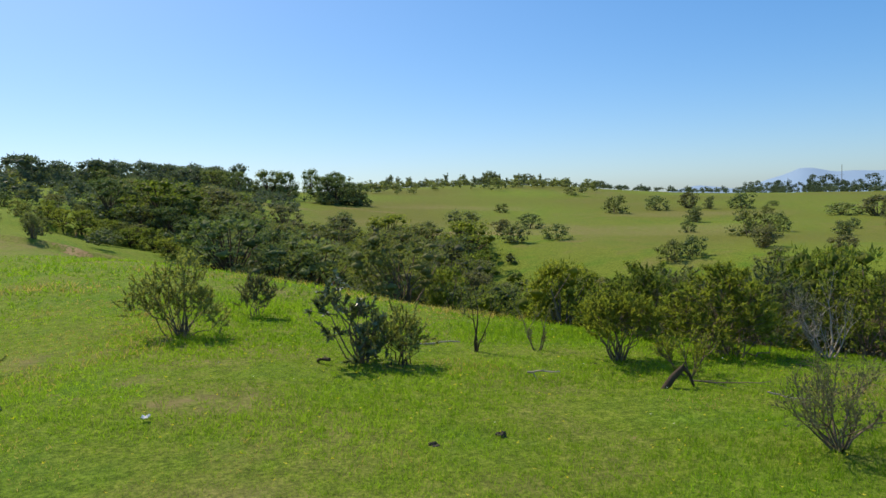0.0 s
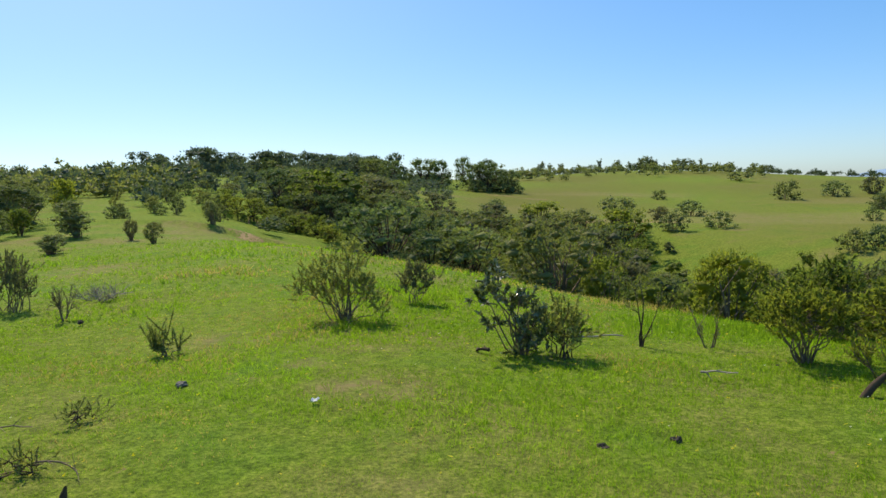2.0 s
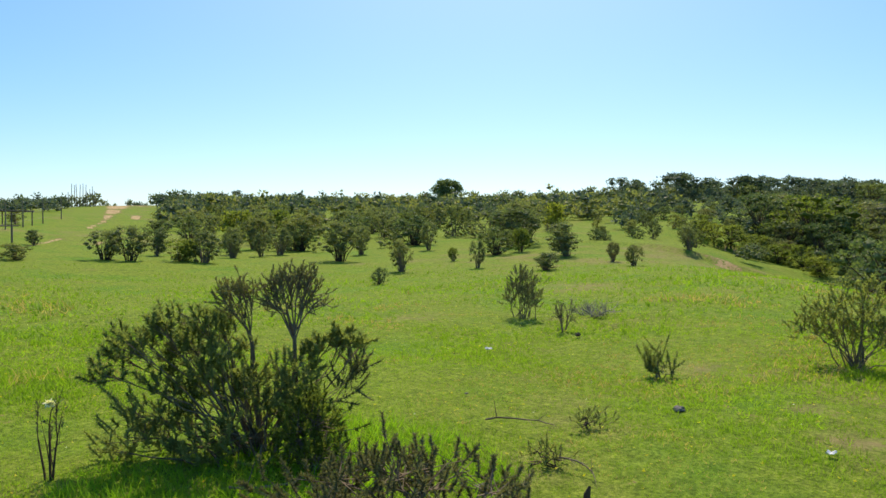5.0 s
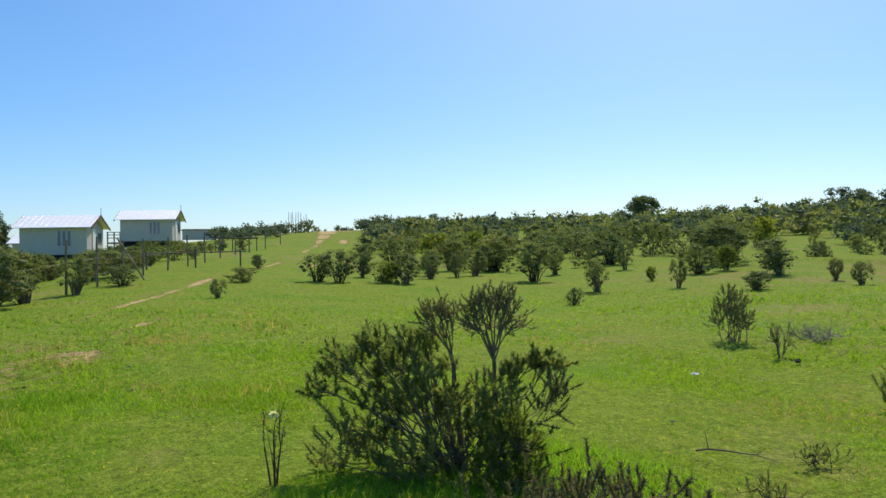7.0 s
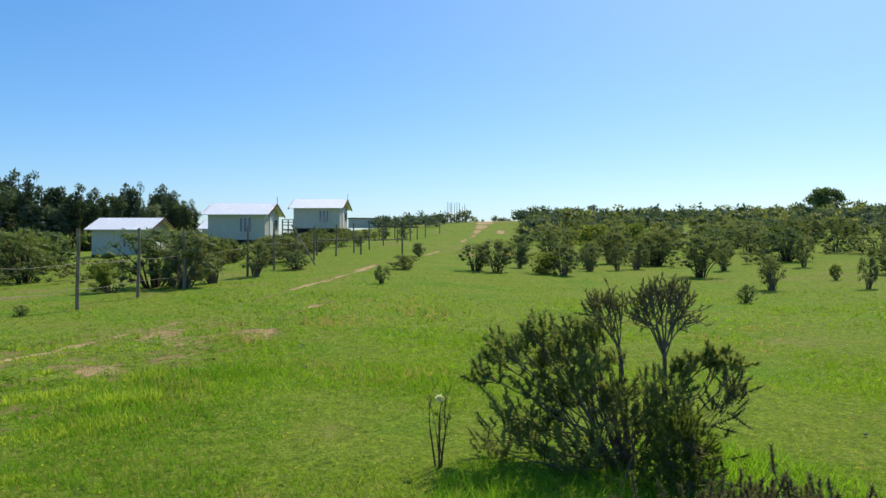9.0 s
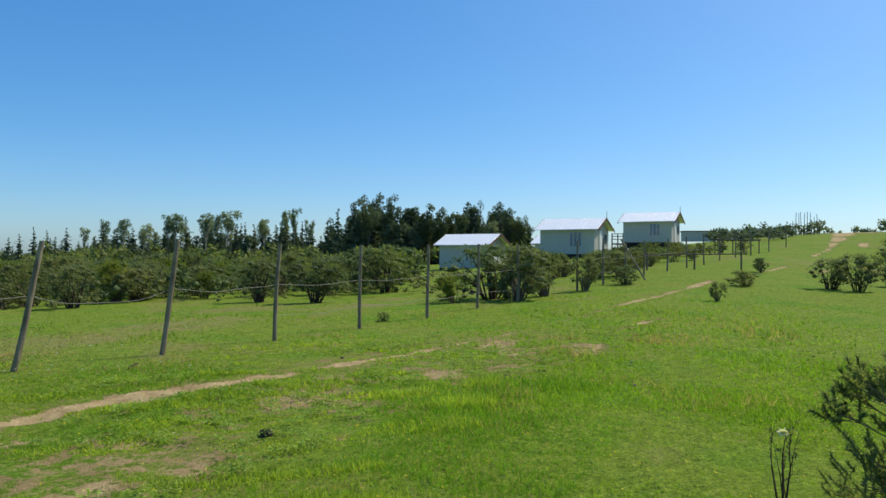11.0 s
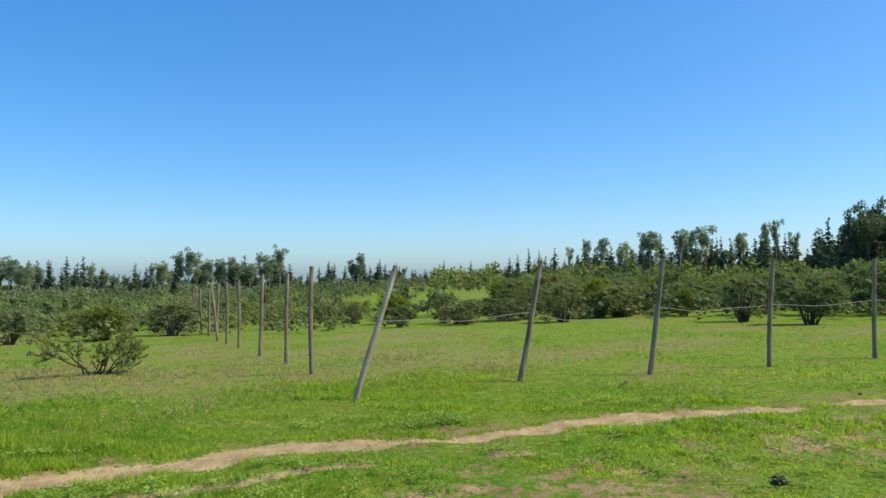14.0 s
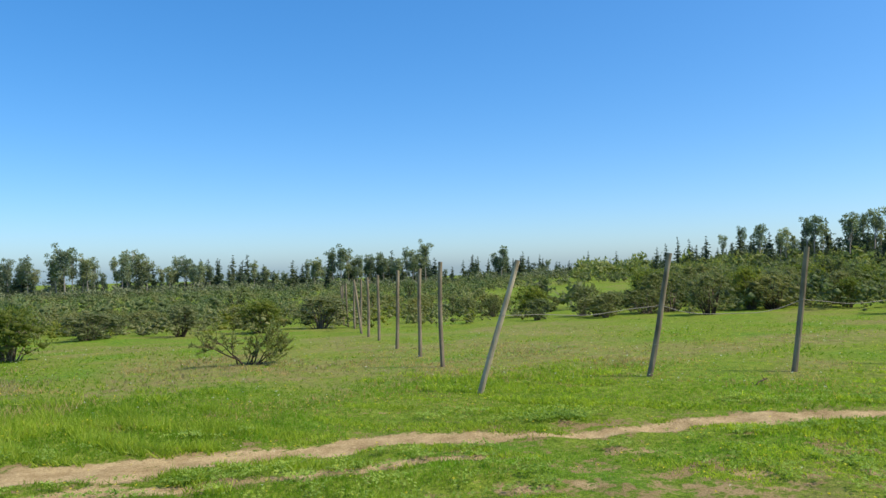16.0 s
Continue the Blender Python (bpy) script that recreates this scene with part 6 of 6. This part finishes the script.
for k in range(14):
    rngk = np.random.default_rng(300 + k)
    b, r = rngk.uniform(-25, 150), rngk.uniform(5.5, 14)
    stone(*polar(b, r), rngk.uniform(0.03, 0.05), STONE if k % 2 else DARK_STONE, "small stone lying in the grass", 0.5, 20 + k)


def scrap(x, y, s):
    ob = thing("paper_scrap", x, y, "crumpled white scrap lying on the grass", "litter")
    bm = bmesh.new()
    bmesh.ops.create_grid(bm, x_segments=6, y_segments=6, size=s / 2)
    for v in bm.verts:
        v.co.z = 0.05 + 0.03 * noise.noise(v.co * 30) + 0.25 * abs(v.co.x)
    bmesh.ops.solidify(bm, geom=bm.faces[:], thickness=0.003)
    part("sheet", bm, WHITE_LITTER, ob)


scrap(-1.86, 5.53, 0.06)
scrap(-6.55, 6.9, 0.08)
for b, r, h in ((-28.75, 420, 17.0), (-25.4, 460, 12.0)):
    mx, my = polar(b, r)
    mast = thing("radio_mast", mx, my, "thin grey lattice mast on the far rim", "mast", "masts on the rim", -1.0)
    part("pole", tubes([(np.array([0, 0, 0.0]), np.array([0, 0, h]), 0.2, 0.12)], 6), WIRE, mast)
    part("cross_arm", tubes([(np.array([-0.9, 0, h * 0.7]), np.array([0.9, 0, h * 0.7]), 0.06, 0.06)], 5), WIRE, mast)
# white head on the dead stalk
head = thing("flower_head", -5.22, 1.34, "round white flower head on a dry stalk", "flower", "", float(land(-5.22, 1.34)) + 0.5)
q, f = leaves(np.zeros((60, 3)), np.random.default_rng(3).normal(size=(60, 3)) * (1, 1, 0.6), 0.036, 0.022, np.random.default_rng(4))
part("petals", (q, f), PETAL_WHITE, head)


def dead_branch(x, y, length, turn, seed, label="grey dead branch lying on the grass", thick=0.012, wood=DEAD_WOOD):
    rng = np.random.default_rng(seed)
    ob = thing("dead_branch", x, y, label, "branch", "fallen branches", None, turn)
    pieces, p, d, r = [], np.array([-length / 2, 0, 0.05]), np.array([1.0, 0, 0.1]), thick
    for k in range(7):
        d = d + rng.normal(0, 0.22, 3)
        d[2] = d[2] * 0.5 + (0.05 - p[2])
        d /= np.linalg.norm(d)
        q = p + d * length / 7
        pieces.append((p, q, r, r * 0.88))
        if rng.uniform() < 0.7:
            e = d + rng.normal(0, 0.6, 3) + (0, 0, 0.3)
            pieces.append((q, q + e / np.linalg.norm(e) * length * 0.22, r * 0.5, r * 0.2))
        p, r = q, r * 0.88
    pieces += [(pieces[0][0] - (thick * 0.7, 0, 0), pieces[0][0], thick * 0.15, thick), (p, p + d * r, r, r * 0.1)]
    part("limb", tubes(pieces, 6), wood, ob)


stump = thing("broken_stump", 2.59, 6.67, "broken grey tree stump leaning over in the grass", "stump", "", None, 0, 0.68)
part("trunk", tubes([(np.array([-0.20, 0, -0.06]), np.array([-0.06, 0.02, 0.12]), 0.052, 0.048), (np.array([-0.06, 0.02, 0.12]), np.array([0.07, 0, 0.26]), 0.048, 0.036)], 9), DARK_BARK, stump)
part("limb", tubes([(np.array([0.07, 0, 0.26]), np.array([0.17, 0.03, 0.15]), 0.03, 0.022), (np.array([0.17, 0.03, 0.15]), np.array([0.24, 0.05, -0.04]), 0.022, 0.016), (np.array([0.05, 0, 0.24]), np.array([0.09, -0.03, 0.34]), 0.018, 0.006)], 7), DARK_BARK, stump)
dead_branch(3.05, 6.6, 0.7, -20, 2, thick=0.008, wood=BARK)
dead_branch(3.35, 6.1, 0.35, -40, 9, thick=0.008)
dead_branch(1.43, 7.09, 0.35, -10, 3)
dead_branch(-3.9, 4.6, 0.7, 30, 4, thick=0.009, wood=BARK)
dead_branch(-3.05, 4.15, 0.5, 35, 5, thick=0.009, wood=BARK)
dead_branch(-3.9, 2.35, 0.8, 40, 6, thick=0.009, wood=BARK)
dead_branch(-0.9, 7.7, 0.3, 150, 7, "dark broken branch by the sapling", 0.022, DARK_BARK)
dead_branch(4.6, 8.2, 1.4, -30, 8, thick=0.008, wood=BARK)
dead_branch(-2.94, 3.55, 0.22, 70, 12, "dark bent stick standing in the grass", 0.013, DARK_BARK)
dead_branch(0.24, 8.84, 0.75, 20, 13, "bleached bare limb lying beside the sapling", 0.018)
snag = thing("small_stump", -2.55, 3.57, "short dark upright stump in the grass", "stump")
part("trunk", tubes([(np.array([0, 0, -0.04]), np.array([0.01, 0, 0.09]), 0.020, 0.022), (np.array([0.01, 0, 0.09]), np.array([0.03, 0, 0.15]), 0.022, 0.008)], 7), DARK_BARK, snag)
dead_branch(-9.4, -6.1, 0.5, 20, 10, wood=DARK_BARK)

# ---- grass, weeds and flowers ----
rng = np.random.default_rng(77)


def grass_stuff(name, count, radii, height, width, label, mat, power, bearings=(-38, 182), tuft=5, keep=None):
    b = np.radians(rng.uniform(*bearings, count))
    r = radii[0] + (radii[1] * rng.uniform(0.75, 1.15, count) - radii[0]) * rng.uniform(0, 1, count) ** power
    x, y = -np.sin(b) * r, np.cos(b) * r
    w = wear(x, y)
    ok = (w < rng.uniform(0.1, 0.8, count)) & (parched(x, y) < rng.uniform(0.15, 1.4, count) + (9 if mat is SEED else 0))
    if keep is not None:
        ok &= keep(x, y)
    x, y, r = x[ok], y[ok], r[ok]
    lush = np.clip(0.8 + 0.5 * waves(x, y, 0.9, 55) + 0.35 * waves(x, y, 3.0, 56), 0.25, 2.0)
    lush = lush * (1 - 0.5 * np.clip(-y / 4, 0, 1) * np.clip((-x - 0.5) / 3, 0, 1))
    x, y, lush, r = (np.repeat(v, tuft) for v in (x, y, lush, r))
    n = len(x)
    x, y = x + rng.normal(0, 0.025, n), y + rng.normal(0, 0.025, n)
    at = np.stack([x, y, surface(x, y) - 0.004], -1)
    way = rng.normal(0, 0.45, (n, 3)) + (0, 0, 1.0)
    way /= np.linalg.norm(way, axis=1)[:, None]
    h = (height * lush * rng.uniform(0.5, 1.3, n))[:, None]
    side = np.cross(way, rng.normal(size=(n, 3)))
    side /= np.linalg.norm(side, axis=1)[:, None]
    wd = (width * np.clip(r / 5, 0.9, 3.0) * rng.uniform(0.7, 1.3, n))[:, None]
    tip = at + way * h + rng.normal(0, 0.25, (n, 3)) * h * (1, 1, 0)
    pts = np.stack([at - side * wd / 2, at + side * wd / 2, tip], 1).reshape(-1, 3)
    return tagged(part(name, (pts, np.arange(3 * n).reshape(-1, 3)), mat), label, "grass", kind="stuff")


grass_stuff("grass", 96000, (2.6, 12), 0.07, 0.0055, "short bright green pasture grass", GRASS, 0.9, tuft=5)
grass_stuff("grass", 28000, (9, 26), 0.08, 0.008, "short bright green pasture grass farther out", GRASS, 0.8, tuft=3)
def dry_patch(x, y):
    return waves(x, y, 1.6, 61) + 0.6 * waves(x, y, 0.6, 62) + 0.9 * parched(x, y) > 0.55


grass_stuff("seed_stalks", 34000, (3.2, 17), 0.115, 0.0055, "thin ripe brownish grass stalks standing in drifts", SEED, 0.8, tuft=3, keep=dry_patch)
grass_stuff("seed_stalks", 9000, (9.5, 22), 0.13, 0.0045, "ripe brownish grass standing in drifts beyond the fence", SEED, 0.9, (118, 182), 3, lambda x, y: parched(x, y) + 0.5 * waves(x, y, 0.7, 64) + rng.normal(0, 0.5, len(x)) > 1.0)
grass_stuff("tall_grass", 2600, (3.0, 6.5), 0.20, 0.007, "taller lush grass round the dark bush", LUSH, 0.8, (38, 78), 5, lambda x, y: np.hypot(x + 4.1, y - 2.5) < 1.5)


def inside_track(x, y):
    gap = np.minimum(path_gap(x, y, RUTS["near track"])[0], path_gap(x, y, RUTS["main track"])[0])
    return (gap > 1.0 + 0.55 * waves(x, y, 0.55, 91)) & (gap < 3.2 + 0.5 * waves(x, y, 0.8, 92)) & (path_gap(x, y, RUTS["near track"])[0] < path_gap(x, y, RUTS["main track"])[0])


grass_stuff("tall_grass", 9000, (3.0, 11), 0.10, 0.006, "darker lush tufts standing in the pasture", LUSH, 0.8, (-36, 92), 4, lambda x, y: waves(x, y, 0.8, 97) + 0.7 * waves(x, y, 2.2, 98) > 0.75)
grass_stuff("tall_grass", 13000, (2.8, 9), 0.13, 0.006, "lush taller grass beside the worn track", LUSH, 0.8, (86, 140), 4, lambda x, y: inside_track(x, y) & (waves(x, y, 1.2, 93) > -0.35))
grass_stuff("tall_grass", 5000, (6.5, 10.5), 0.10, 0.006, "lush grass in drifts before the fence posts", LUSH, 0.8, (112, 168), 4, lambda x, y: waves(x, y, 1.0, 94) + 0.5 * waves(x, y, 2.6, 99) > 0.5)


grass_stuff("grass_clumps", 40000, (4.2, 12), 0.13, 0.009, "short thick clumps of bright grass between the ruts", TURF, 0.8, (96, 176), 7, lambda x, y: waves(x, y, 0.22, 121) + 0.7 * waves(x, y, 0.7, 122) > 0.35)


def rosettes(name, count, label, mat, bearings, radii, size, keep=None, petals=7, lift=0.02, spread=0.0):
    b = np.radians(rng.uniform(*bearings, count))
    r = np.sqrt(rng.uniform(radii[0] ** 2, radii[1] ** 2, count))
    x, y = -np.sin(b) * r, np.cos(b) * r
    if keep is not None:
        k = keep(x, y)
        x, y = x[k], y[k]
    x, y = np.repeat(x, petals), np.repeat(y, petals)
    n = len(x)
    x, y = x + rng.normal(0, 1, n) * spread, y + rng.normal(0, 1, n) * spread
    at = np.stack([x, y, surface(x, y) + lift], -1)
    way = rng.normal(0, 1, (n, 3)) * (1, 1, 0.2) + (0, 0, 0.35)
    return tagged(part(name, leaves(at, way, size, size * 0.6, rng, 0.0, True, rng.normal(0, 0.35, (n, 3)) + (0, 0, 1)), mat), label, "plants", kind="stuff")


def near_track(x, y):
    return np.minimum(path_gap(x, y, RUTS["main track"])[0], path_gap(x, y, RUTS["near track"])[0]) < 1.1


def off_rut(x, y):
    return near_track(x, y) & (path_gap(x, y, RUTS["main track"])[0] > 0.42)


rosettes("weeds", 3400, "clumps of low leafy weeds along the worn track", WEED, (84, 182), (4.5, 15), 0.032, lambda x, y: off_rut(x, y) & (waves(x, y, 0.8, 95) > -0.25), 24, 0.06, 0.05)
rosettes("weeds", 1600, "patches of broad-leaved weeds by the track", WEED, (84, 182), (4.5, 15), 0.036, lambda x, y: off_rut(x, y) & (waves(x, y, 1.1, 96) > 0.3), 22, 0.06, 0.06)
rosettes("weeds", 900, "dark green patch of low broad weeds beside the rut", WEED, (120, 150), (7.5, 10), 0.04, lambda x, y: ((x + 6.0) / 0.45) ** 2 + ((y + 6.28) / 0.3) ** 2 + 0.4 * waves(x, y, 0.3, 65) < 1, 20, 0.05, 0.06)
rosettes("weeds", 5000, "small bright clover and weeds scattered in the grass", WEED, (80, 182), (4.5, 13), 0.024, lambda x, y: wear(x, y) < 0.3, 5, 0.05)
rosettes("yellow_flowers", 5600, "tiny yellow flowers dotted in the grass", PETAL, (-35, 182), (3, 20), 0.021, None, 3, 0.085)
rosettes("white_flowers", 260, "tiny white flowers dotted in the grass", PETAL_WHITE, (-35, 182), (5, 20), 0.014, None, 4, 0.08)
rosettes("white_flowers", 450, "pale seed heads and small white flowers beyond the fence", PETAL_WHITE, (118, 182), (10, 22), 0.026, None, 3, 0.09)
